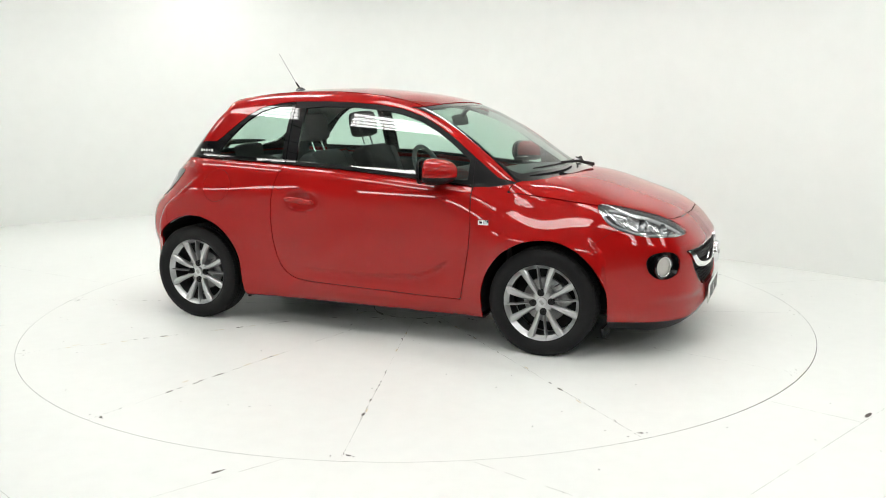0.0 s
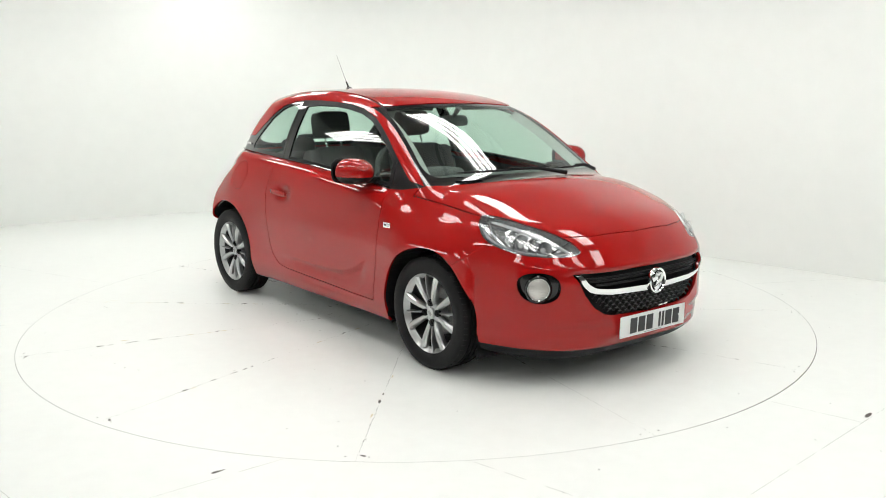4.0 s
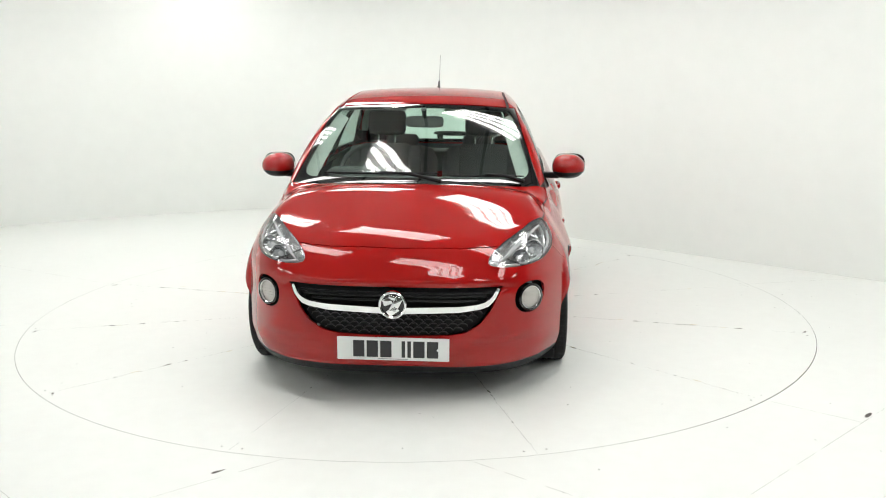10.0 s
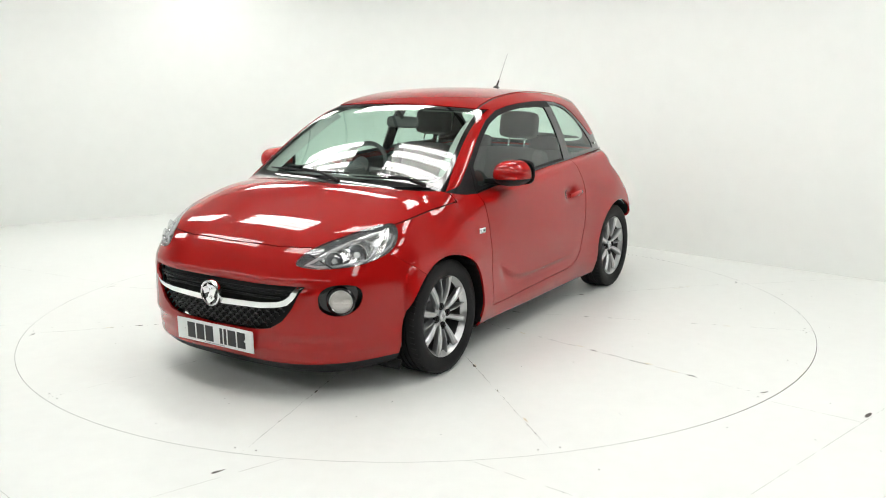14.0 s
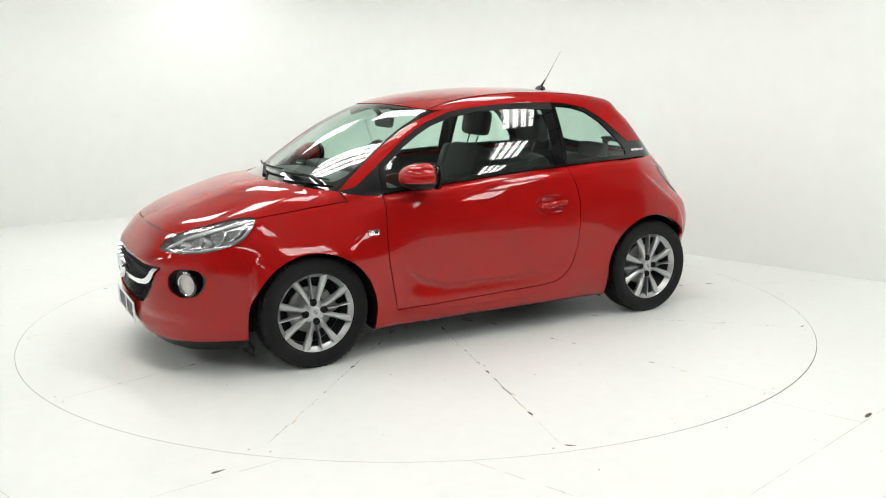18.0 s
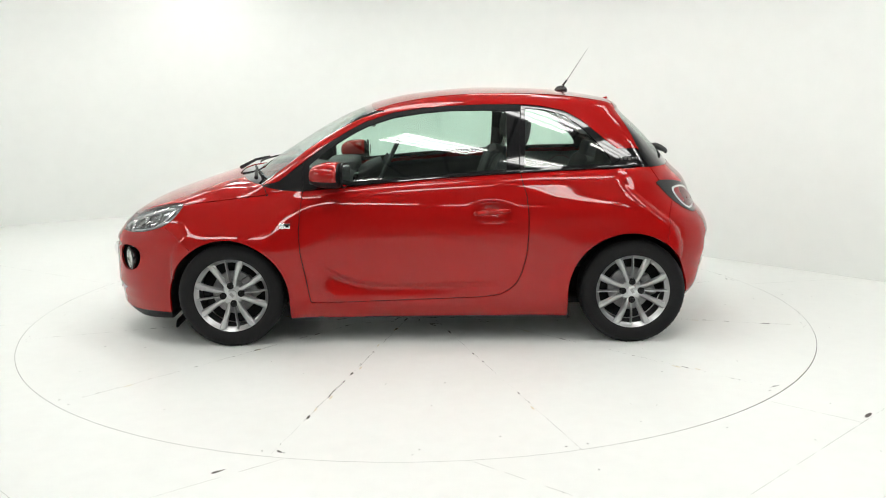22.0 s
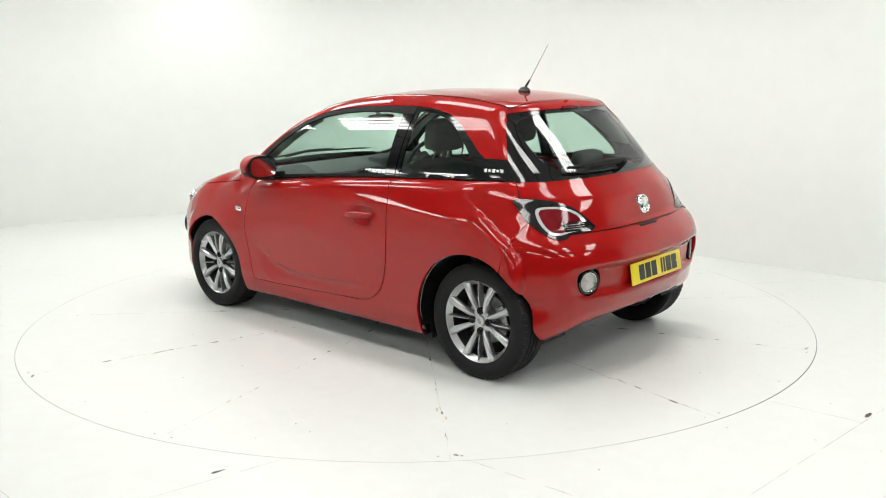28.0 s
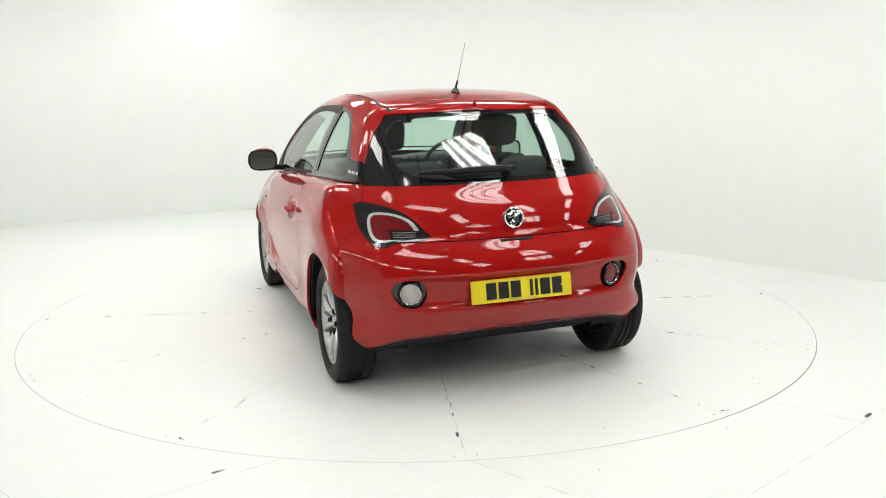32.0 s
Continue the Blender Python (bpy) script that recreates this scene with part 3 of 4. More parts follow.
WS_SIDE = [(.90, .71), (.94, .697), (1.05, .657), (1.18, .612), (1.32, .566), (1.36, .55)]


def hood_rear(y):
    return line(y, [(0, 1.20), (.2, 1.188), (.35, 1.15), (.5, 1.09), (.6, 1.035), (.69, .975), (.8, .90)])


def f_wind(P):
    x, y, z = xyz(P)
    return np.maximum(np.maximum(y - line(z, WS_SIDE), z - (1.366 - .075 * y**2)), np.maximum(.15 - x, x - hood_rear(y)))


def f_wind_glass(P):
    x, y, z = xyz(P)
    side = y - (line(z, WS_SIDE) - .026)
    return smax(smax(side, z - (1.352 - .075 * y**2), .04), smax((.985 - .012 * (y / .6) ** 2) - z, .1 - x, .05), .09)


def f_hood(P):
    x, y, z = xyz(P)
    edge = line(x, [(.80, .895), (.861, .891), (1.025, .871), (1.191, .85), (1.352, .832), (1.482, .815), (1.55, .80), (1.9, .66)])
    return np.maximum(np.maximum(edge - z, hood_rear(y) - x), x - line(y, [(0, 1.838), (.3, 1.822), (.42, 1.795), (.6, 1.72), (.8, 1.6)]))


def f_head(P):
    x, y, z = xyz(P)
    return smax(inside(x, z, HEADLIGHT), .405 - y, .05)


def f_door(P):
    x, y, z = xyz(P)
    return np.maximum(inside(x, z, DOOR), .45 - y)


def f_tail(P):
    x, y, z = xyz(P)
    return np.maximum(inside(x, z, TAILLIGHT), .40 - y)


def f_band(P):
    x, y, z = xyz(P)
    return np.maximum(inside(x, z, TAIL_BAND), .40 - y)


def f_red(P):
    x, y, z = xyz(P)
    return np.maximum(inside(x, z, TAIL_RED), .40 - y)


def f_block(P):
    x, y, z = xyz(P)
    return np.maximum(inside(x, z, TAIL_BLOCK), .40 - y)


def f_fog(P):
    x, y, z = xyz(P)
    return np.maximum(inside(y, z, FOG_POD), 1.4 - x)


def f_rearpod(P):
    x, y, z = xyz(P)
    return np.maximum(inside(y, z, REAR_POD), x + 1.4)


def f_grille(P):
    x, y, z = xyz(P)
    return np.maximum(inside(y, z, GRILLE), 1.6 - x)


def f_gate(P):
    x, y, z = xyz(P)
    wide = y - line(z, [(.70, .61), (.92, .61), (.95, .72), (1.0, .95)])
    return np.maximum(np.maximum(np.maximum(x - screen_line(z), wide), .767 - z), np.maximum(z - 1.014, x + 1.2))


def f_rear_bumper(P):
    x, y, z = xyz(P)
    return np.maximum(x - line(z, [(.2, -1.33), (.6, -1.33), (.69, -1.345), (.77, -1.362), (.83, -1.39)]), z - .767 - .10 * np.clip((y - .44) / .2, 0, 1))


def f_front_bumper(P):
    x, y, z = xyz(P)
    return 1.355 + (z - .569) * 1.33 - x


def f_lip(P):
    x, y, z = xyz(P)
    return np.maximum(z - line(y, [(0, .193), (.3, .189), (.5, .191), (.66, .197), (.9, .215)]), 1.47 - x)


def f_roof(P):
    x, y, z = xyz(P)
    return np.maximum(np.maximum(y - line(x, [(-1.2, .42), (-1.0, .468), (-.5, .472), (0, .485), (.4, .52)]), 1.33 - z), np.maximum(x - .5, -1.085 - x))


def f_spoiler(P):
    x, y, z = xyz(P)
    return np.maximum(x + 1.085, 1.30 - z)


def f_flap(P):
    return np.maximum(np.hypot(P[:, 0] + .952, P[:, 2] - .857) - .098, P[:, 1] + .3)


GAP, THIN, WIDE = .0026, .0014, .0085
skin = Skin(*skin_mesh(.02))
for field in (f_arch, f_dlo, f_screen, f_wind, f_head, f_tail, f_fog, f_grille, f_rearpod, f_lip, f_band, f_red, f_block, f_wind_glass, f_screen_glass):
    skin.cut(field)
skin.cut(lambda P: np.maximum(inside(*xyz(P)[::2], DOOR_GLASS), .45 - xyz(P)[1]))
skin.cut(lambda P: np.maximum(inside(*xyz(P)[::2], QUARTER), .45 - xyz(P)[1]))
for field, gap in ((f_door, GAP), (f_hood, GAP), (f_gate, GAP), (f_rear_bumper, THIN), (f_front_bumper, THIN), (f_roof, WIDE), (f_flap, THIN)):
    skin.cut(lambda P: field(P) - gap)
    skin.cut(lambda P: field(P) + gap)
skin.cut(f_spoiler)

M = skin.mids()
D = dict(f_arch=f_arch(M), f_dlo=f_dlo(M), f_screen=f_screen(M), f_wind=f_wind(M), f_head=f_head(M), f_tail=f_tail(M), f_fog=f_fog(M), f_grille=f_grille(M), f_rearpod=f_rearpod(M), f_lip=f_lip(M), f_band=f_band(M), f_red=f_red(M), f_block=f_block(M), f_wind_glass=f_wind_glass(M), f_screen_glass=f_screen_glass(M), f_door=f_door(M), f_hood=f_hood(M), f_gate=f_gate(M), f_rear_bumper=f_rear_bumper(M), f_front_bumper=f_front_bumper(M), f_roof=f_roof(M), f_flap=f_flap(M), f_spoiler=f_spoiler(M))
D["door_glass"] = np.maximum(inside(M[:, 0], M[:, 2], DOOR_GLASS), .45 - np.abs(M[:, 1]))
D["quarter"] = np.maximum(inside(M[:, 0], M[:, 2], QUARTER), .45 - np.abs(M[:, 1]))
N0 = slope(M)
N0 /= np.linalg.norm(N0, axis=1)[:, None]


def region(i):
    """Which panel a face belongs to."""
    d = lambda k: D[k][i]
    x, y, z = M[i]
    s = "_l" if y > 0 else "_r"
    if d("f_arch") < 0 and abs(y) > .5:
        return None
    if d("f_head") < 0:
        return "headlight" + s
    if d("f_tail") < 0:
        return ("tail_block" if d("f_block") < 0 else "tail_red" if d("f_red") < 0 else "tail_band" if d("f_band") < 0 else "tail_dark") + s
    if d("f_wind") < 0:
        return "windscreen" if d("f_wind_glass") < 0 else "windscreen_border" if z > .955 or x < .9 or abs(y) > .60 else "cowl"
    if d("f_screen") < 0:
        return "rear_screen" if d("f_screen_glass") < 0 else "rear_screen_border"
    if d("f_dlo") < 0:
        if d("door_glass") < 0:
            return "door_glass" + s
        if d("quarter") < 0:
            return "quarter_glass" + s
        if abs(d("f_door")) < GAP:
            return "gap"
        if d("f_door") < 0:
            return ("pillar_panel" if x < -.428 and 1.0 < z < 1.338 else "door_frame") + s
        return ("quarter_trim" if x < 0 else "mirror_corner") + s
    if d("f_fog") < 0:
        return "fog_pod" + s
    if d("f_grille") < 0:
        return "grille"
    if d("f_rearpod") < 0:
        return "rear_pod" + s
    if d("f_lip") < 0:
        return "lip"
    if N0[i, 2] < -.75 and z < .30:
        return "belly"
    if min(abs(d("f_door")) if z < 1.02 else 1, abs(d("f_hood")), abs(d("f_gate"))) < GAP or abs(d("f_flap")) < THIN:
        return "gap"
    if d("f_door") < 0 and z < 1.02:
        return "door" + s
    if d("f_hood") < 0:
        return "bonnet"
    if d("f_flap") < 0:
        return "fuel_flap"
    if d("f_spoiler") < 0:
        return "spoiler"
    if abs(d("f_roof")) < WIDE:
        return "roof_ditch"
    if d("f_roof") < 0:
        return "roof"
    if d("f_gate") < 0:
        return "tailgate"
    if x < -1:
        if abs(d("f_rear_bumper")) < THIN:
            return "gap"
        if d("f_rear_bumper") < 0:
            return "rear_bumper"
    if x > 1.2:
        if abs(d("f_front_bumper")) < THIN:
            return "gap"
        if d("f_front_bumper") < 0:
            return "front_bumper"
    if x > .71 and z < .95:
        return "front_wing" + s
    return "body_shell"


REGIONS = {}
for i, f in enumerate(skin.F):
    r = region(i)
    if r:
        REGIONS.setdefault(r, []).append(f)
# loose slivers of the cowl belong to the border of the windscreen
root = {}


def find(i):
    while root.setdefault(i, i) != i:
        i = root[i]
    return i


for f in REGIONS["cowl"]:
    for i in f[1:]:
        root[find(i)] = find(f[0])
sizes = collections.Counter(find(f[0]) for f in REGIONS["cowl"])
main = sizes.most_common(1)[0][0]
REGIONS["windscreen_border"] += [f for f in REGIONS["cowl"] if find(f[0]) != main]
REGIONS["cowl"] = [f for f in REGIONS["cowl"] if find(f[0]) == main]
NORMALS = slope(skin.P)
NORMALS /= np.linalg.norm(NORMALS, axis=1)[:, None]

car = tagged(empty("car"), "glossy red three-door small hatchback on the turntable", "car")


def panel(name, key, mat, parent, sink=0, skirt=.012, label="", twist=None):
    """One piece of the skin as a mesh with turned-in edges."""
    faces = REGIONS.get(key, [])
    used = sorted({i for f in faces for i in f})
    idx = {i: k for k, i in enumerate(used)}
    P, N = skin.P[used], NORMALS[used]
    P = P - N * sink
    F = [tuple(idx[i] for i in f) for f in faces]
    V, NV = P.tolist(), N.tolist()
    if skirt:
        count = {}
        for f in F:
            for a, b in zip(f, f[1:] + f[:1]):
                count[(a, b)] = 1
        rim = [e for e in count if (e[1], e[0]) not in count]
        for a, b in rim:
            e = P[b] - P[a]
            out = np.cross(e, N[a])
            out /= max(np.linalg.norm(out), 1e-9)
            k = len(V)
            V += [P[a].tolist(), P[b].tolist(), (P[b] - N[b] * skirt).tolist(), (P[a] - N[a] * skirt).tolist()]
            NV += [(out if skirt > 0 else -out).tolist()] * 4
            F.append((k + 1, k, k + 3, k + 2))
    ob = link(name, V, F, mat, parent, True, label)
    ob.data.normals_split_custom_set_from_vertices(NV)
    return ob


LR = (("_l", 1), ("_r", -1))
shell = panel("body_shell", "body_shell", RED, car)
panel("seams", "gap", SEAM, shell, sink=.009, skirt=0)
panel("roof_strips", "roof_ditch", BLACK, shell, sink=.006, skirt=0, label="black strips along the roof")
belly = panel("underbody", "belly", BLACK, car, label="black underbody")
bonnet = panel("bonnet", "bonnet", RED, car)
roof = panel("roof", "roof", RED, car)
spoiler = panel("roof_spoiler", "spoiler", RED, car)
tailgate = panel("tailgate", "tailgate", RED, car)
rear_bumper = panel("rear_bumper", "rear_bumper", RED, car)
front_bumper = panel("front_bumper", "front_bumper", RED, car)
panel("front_lip", "lip", BLACK, front_bumper, label="matt black lower lip")
panel("fuel_flap", "fuel_flap", RED, car)
screen_border = panel("windscreen_border", "windscreen_border", BLACK_GLOSS, car, sink=.004)
windscreen = panel("windscreen", "windscreen", GLASS, car, sink=.004, skirt=0, label="greenish tinted glass")
cowl = panel("cowl", "cowl", BLACK, car, sink=.012, skirt=.03, label="black plastic cowl")
rear_border = panel("rear_screen_border", "rear_screen_border", BLACK_GLOSS, tailgate, sink=.004)
rear_screen = panel("rear_screen", "rear_screen", GLASS, tailgate, sink=.004, skirt=0, label="tinted rear glass")
panes = [windscreen, rear_screen]
doors = {}
for s, sg in LR:
    wing = panel("front_wing", "front_wing" + s, RED, car)
    doors[sg] = door = panel("door", "door" + s, RED, car)
    panel("window_frame", "door_frame" + s, BLACK, door, sink=.003)
    panel("pillar_panel", "pillar_panel" + s, BLACK_GLOSS, door, sink=.002, label="glossy black pillar panel")
    panes.append(panel("door_glass", "door_glass" + s, GLASS, door, sink=.007, skirt=0, label="greenish tinted glass"))
    panes.append(panel("quarter_glass", "quarter_glass" + s, GLASS, car, sink=.007, skirt=0, label="greenish tinted glass"))
    panel("quarter_trim", "quarter_trim" + s, BLACK_GLOSS, car, sink=.003)
    panel("mirror_corner", "mirror_corner" + s, BLACK, car, sink=.003)
for p in panes:
    p.visible_shadow = False
grille = panel("grille", "grille", BLACK, front_bumper, sink=.035, skirt=0)
CAR_ON_TABLE = pose(-.056, .087, .3, 0, 0, -24.2) @ pose(0, 0, 0, -.9) @ pose(0, 0, -.3)
SETTLE = pose(0, 0, .3) @ pose(0, 0, 0, .9) @ pose(0, 0, -.3)


# ---------------------------------------------------------------- places on the skin
def outermost(make, a, b, out):
    """The outermost point of the skin along a line from a to b."""
    for n in (40, 24, 24):
        t = np.linspace(a, b, n)
        inner = np.nonzero(body(make(t)) < 0)[0]
        k = inner[-1] if len(inner) else 0
        a, b = t[k], t[min(k + 1, n - 1)]
    p = make(np.array([a]))
    g = slope(p)[0]
    return Vector(p[0] + g / np.linalg.norm(g) * out)


def on_flank(x, z, out=0):
    """The point of the skin at x, z on the car's left flank, moved outwards."""
    return outermost(lambda t: np.stack([t * 0 + x, t, t * 0 + z], -1), .2, .95, out)


def on_end(y, z, front=True, out=0):
    """The point of the skin at y, z on the car's nose or tail."""
    s = 1 if front else -1
    return outermost(lambda t: np.stack([t * s, t * 0 + y, t * 0 + z], -1), .3, 2.2, out)


def bar(bm, size, at, turn):
    m4 = pose(*at, *turn)
    q = [bm.verts.new(m4 @ Vector((size[0] * u, size[1] * v, size[2] * w))) for u in (-.5, .5) for v in (-.5, .5) for w in (-.5, .5)]
    for i in ((0, 1, 3, 2), (4, 6, 7, 5), (0, 4, 5, 1), (2, 3, 7, 6), (1, 5, 7, 3), (0, 2, 6, 4)):
        bm.faces.new([q[n] for n in i])


def flip(p, sg):
    return Vector((p[0], p[1] * sg, p[2]))


# ---------------------------------------------------------------- wheels
def wheel_parts(m):
    """A wheel whose outer face looks along +y before it is placed by m."""
    W = part("wheel", lathe([(.190, .050), (.198, .056), (.206, .066), (.214, .076), (.220, .083), (.224, .084), (.226, .078), (.224, .07)], 72), ALLOY, car, "grey alloy rim on a black tyre")
    part("barrel", lathe([(.206, -.085), (.204, -.06), (.194, -.05), (.191, .03), (.194, .05), (.205, .062)], 72), BARREL, W, "inner rim, coloured dark for the shade inside it")
    R = TYRE_R + .003
    tread = [(R - .012, -.088), (R - .002, -.078), (R, -.05), (R, -.034), (R - .007, -.033), (R - .007, -.026), (R, -.025), (R, -.005), (R - .007, -.004), (R - .007, .004), (R, .005), (R, .025), (R - .007, .026), (R - .007, .033), (R, .034), (R, .05), (R - .002, .074), (R - .010, .086)]
    side = [(.213, -.080), (.225, -.090), (.255, -.097), (.278, -.094)]
    part("tyre", lathe(side + tread + [(r, -a) for r, a in reversed(side)], 96), RUBBER, W, "black road tyre")
    bm = bmesh.new()
    for k in range(60):
        for a, sk in ((-.066, 12), (.066, -12)):
            m4 = Matrix.Rotation(2 * math.pi * k / 60, 4, "Y") @ pose(0, a, R - .0054, 0, 0, sk)
            q = [bm.verts.new(m4 @ Vector((.003 * u, .013 * v, .005 * w))) for u in (-1, 1) for v in (-1, 1) for w in (-1, 1)]
            for i in ((0, 1, 3, 2), (4, 6, 7, 5), (0, 4, 5, 1), (2, 3, 7, 6), (1, 5, 7, 3)):
                bm.faces.new([q[n] for n in i])
    tagged(part("tread_pattern", bm, SEAM, W, smooth=False), kind="stuff")

    def spoke(angle, w0, w1, r0, r1, d0, d1, mat, name, lean=(0, 0)):
        bm = bmesh.new()
        rings = []
        n = 9
        for i in range(n + 1):
            t = i / n
            r = r0 + (r1 - r0) * t
            w = w0 + (w1 - w0) * t**1.3
            y = d0 + (d1 - d0) * t**.8 + .008 * math.sin(math.pi * t)
            ring = [(-w / 2, y - .007), (-w * .27, y + .003), (0, y + .001), (w * .27, y + .003), (w / 2, y - .007), (w * .36, y - .036), (-w * .36, y - .036)]
            off = lean[0] + (lean[1] - lean[0]) * t**1.15
            rings.append([bm.verts.new((u + off, v, r)) for u, v in ring])
        for A, B in zip(rings, rings[1:]):
            for i in range(7):
                bm.faces.new((A[i], A[(i + 1) % 7], B[(i + 1) % 7], B[i]))
        bm.faces.new(rings[0]), bm.faces.new(rings[-1])
        bmesh.ops.transform(bm, matrix=Matrix.Rotation(angle, 4, "Y"), verts=bm.verts)
        return part(name, bm, mat, W)

    for k in range(4):
        t = math.pi / 2 * k
        spoke(t, .008, .011, .055, .206, .050, .066, ALLOY, "thin_spoke")
        for d in (-1, 1):
            spoke(t, .026, .050, .042, .189, .050, .071, ALLOY, "spoke", (d * .021, d * .088))
        p = Matrix.Rotation(t, 4, "Y") @ Vector((0, 0, .053))
        bm = rod((p.x, .040, p.z), (p.x, .067, p.z), .0130, .0115, 6)
        part("wheel_bolt", bm, BLACK, W)
        # near-black disc round the bolt stands for the shade in its well
        bm = lathe([(.0, .0585), (.0165, .0585), (.0185, .060), (.0195, .0585), (.0200, .045)], 24)
        bmesh.ops.translate(bm, vec=(p.x, 0, p.z), verts=bm.verts)
        part("bolt_well_shade", bm, SEAM, W)
    part("hub", lathe([(.0, .046), (.03, .050), (.054, .050), (.063, .044), (.068, .02), (.070, -.02)], 40), ALLOY, W)
    part("centre_cap", lathe([(.0, .064), (.022, .064), (.027, .061), (.030, .050)], 28), ALUMINIUM, W)
    part("cap_mark", box((.016, .002, .028), (0, .0645, 0), (0, 35, 0)), STEEL, W)
    part("brake_disc", lathe([(.04, -.015), (.125, -.015), (.128, -.02), (.128, -.03), (.04, -.03)], 48), STEEL, W)
    part("caliper", box((.06, .05, .13), (-.105, -.015, .02), (0, 25, 0), bevel=.012), STEEL, W)
    # flat near-black disc that closes the barrel behind the brake
    part("barrel_backing", lathe([(.0, -.06), (.19, -.06)], 40), SEAM, W)
    W.matrix_basis = m
    return W


first_wheel = None
for wx in (WHEEL_X, -WHEEL_X):
    for sg in (1, -1):
        at = SETTLE @ pose(wx, sg * .742, TYRE_R, 0, 0, 0 if sg > 0 else 180) @ pose(0, 0, 0, 0, 8 if wx > 0 else 0, 0)
        if first_wheel is None:
            first_wheel = wheel_parts(at)
        else:
            copy_thing(first_wheel, at)
        # liner of the wheel arch
        bm = bmesh.new()
        cx, cz, r = (1.165, .29, .355) if wx > 0 else (-1.125, .313, .355)
        rows = []
        for i in range(29):
            t = radians(-14 + 208 * i / 28)
            px, pz = cx + r * math.cos(t), max(cz + r * math.sin(t), .20)
            rim = on_flank(px, max(pz, .26), 0).y - .014
            rows.append([bm.verts.new((px, sg * y, pz)) for y in (rim, .50)])
        for A, B in zip(rows, rows[1:]):
            bm.faces.new((A[0], A[1], B[1], B[0]))
        bm.faces.new([q[1] for q in rows])
        part("arch_liner", bm, BLACK, car, "black wheel arch liner", smooth=False)
    
for sg in (1, -1):
    part("mud_flap", box((.012, .11, .085), (-.785, sg * .715, .185), (0, 12, 0), bevel=.004), BLACK, car)
    part("air_deflector", box((.012, .16, .05), (1.49, sg * .69, .135), (0, -10, 0), bevel=.004), BLACK, car)

# ---------------------------------------------------------------- doors: handle, trim strip, mirror, repeater
for sg in (1, -1):
    door = doors[sg]
    pts = []
    for i in range(9):
        t = i / 8
        x = -.243 - .195 * t
        p = on_flank(x, .788, 0)
        rise = .018 + .012 * math.sin(math.pi * t)
        y0 = .862
        pts.append(flip((x, y0 + rise - .02 * (1 if i in (0, 8) else 0), .782 + .014 * t + .004 * math.sin(math.pi * t)), sg))
    bm = tube(pts, [.010, .014, .016, .0165, .0165, .0165, .016, .015, .010], 12)
    for v_ in bm.verts:
        v_.co.y = sg * .868 + (v_.co.y - sg * .868) * .75
    part("door_handle", bm, RED, door, "body-coloured pull handle")
    part("key_cover", box((.020, .012, .026), (-.252, sg * .878, .788), bevel=.004), RED, door)
    # bright line along the belt
    low = [flip(on_flank(x, float(line(x, [(-1.24, 1.021), (-1.0, 1.013), (-.75, 1.006), (-.5, .995), (-.1, .976), (.22, .951), (.54, .922), (.73, .906)])), .004), sg) for x in np.linspace(.72, -1.22, 40)]
    part("belt_strip", tube(low, .0055, 6), BLACK_GLOSS, car)
    # repeater badge on the wing
    c, d = on_flank(.826, .718, .002), on_flank(.80, .718, .002)
    turn = math.degrees(math.atan2(c.y - d.y, c.x - d.x))
    B = part("side_repeater", box((.062, .008, .030), (c.x, sg * c.y, c.z), (0, 0, turn * sg), bevel=.003), CHROME, car, "small chrome-framed side lamp")
    part("repeater_lens", box((.022, .004, .018), (c.x + .012, sg * (c.y + .004), c.z), (0, 0, turn * sg), bevel=.002), BAND, B)
    part("repeater_mark", box((.018, .004, .012), (c.x - .014, sg * (c.y + .004), c.z), (0, 0, turn * sg), bevel=.002), BLACK, B)

    # door mirror
    def egg(n=28, m=16):
        bm = bmesh.new()
        rings = []
        for i in range(1, m):
            a = math.pi * i / m
            ring = []
            for k in range(n):
                b = 2 * math.pi * k / n
                sx, sy, sz = math.sin(a) * math.cos(b), math.cos(a), math.sin(a) * math.sin(b)
                ex = lambda q, e: math.copysign(abs(q) ** e, q)
                x = ex(sx, .8) * (.150 if sx > 0 else .052)
                y = ex(sy, .72) * .098
                zz = ex(sz, .8) * (.079 if sz > 0 else .068)
                x *= 1 - .25 * max(sy, 0)
                zz *= 1 - .28 * max(sy, 0) ** 1.5
                ring.append(bm.verts.new((x, y, zz)))
            rings.append(ring)
        for A, B in zip(rings, rings[1:]):
            for k in range(n):
                bm.faces.new((A[k], A[(k + 1) % n], B[(k + 1) % n], B[k]))
        bm.faces.new(rings[0]), bm.faces.new(rings[-1])
        return bm

    place = Matrix.Translation((.53, sg * .885, 1.002 if sg > 0 else .988)) @ Matrix.Diagonal((1, sg, 1, 1)) @ pose(0, 0, 0, 0, 0, -6)
    bm = egg()
    bmesh.ops.bisect_plane(bm, geom=bm.verts[:] + bm.edges[:] + bm.faces[:], plane_co=(0, 0, -.022), plane_no=(0, 0, -1), clear_outer=True)
    back = bm.copy()
    for b_, no in ((bm, -1), (back, 1)):
        bmesh.ops.bisect_plane(b_, geom=b_.verts[:] + b_.edges[:] + b_.faces[:], plane_co=(-.022, 0, 0), plane_no=(no, 0, 0), clear_outer=True)
        bmesh.ops.transform(b_, matrix=place, verts=b_.verts)
    cap = part("door_mirror", bm, RED, door, "red mirror cap with a black foot")
    part("mirror_shell", back, BLACK, cap)
    bm = egg()
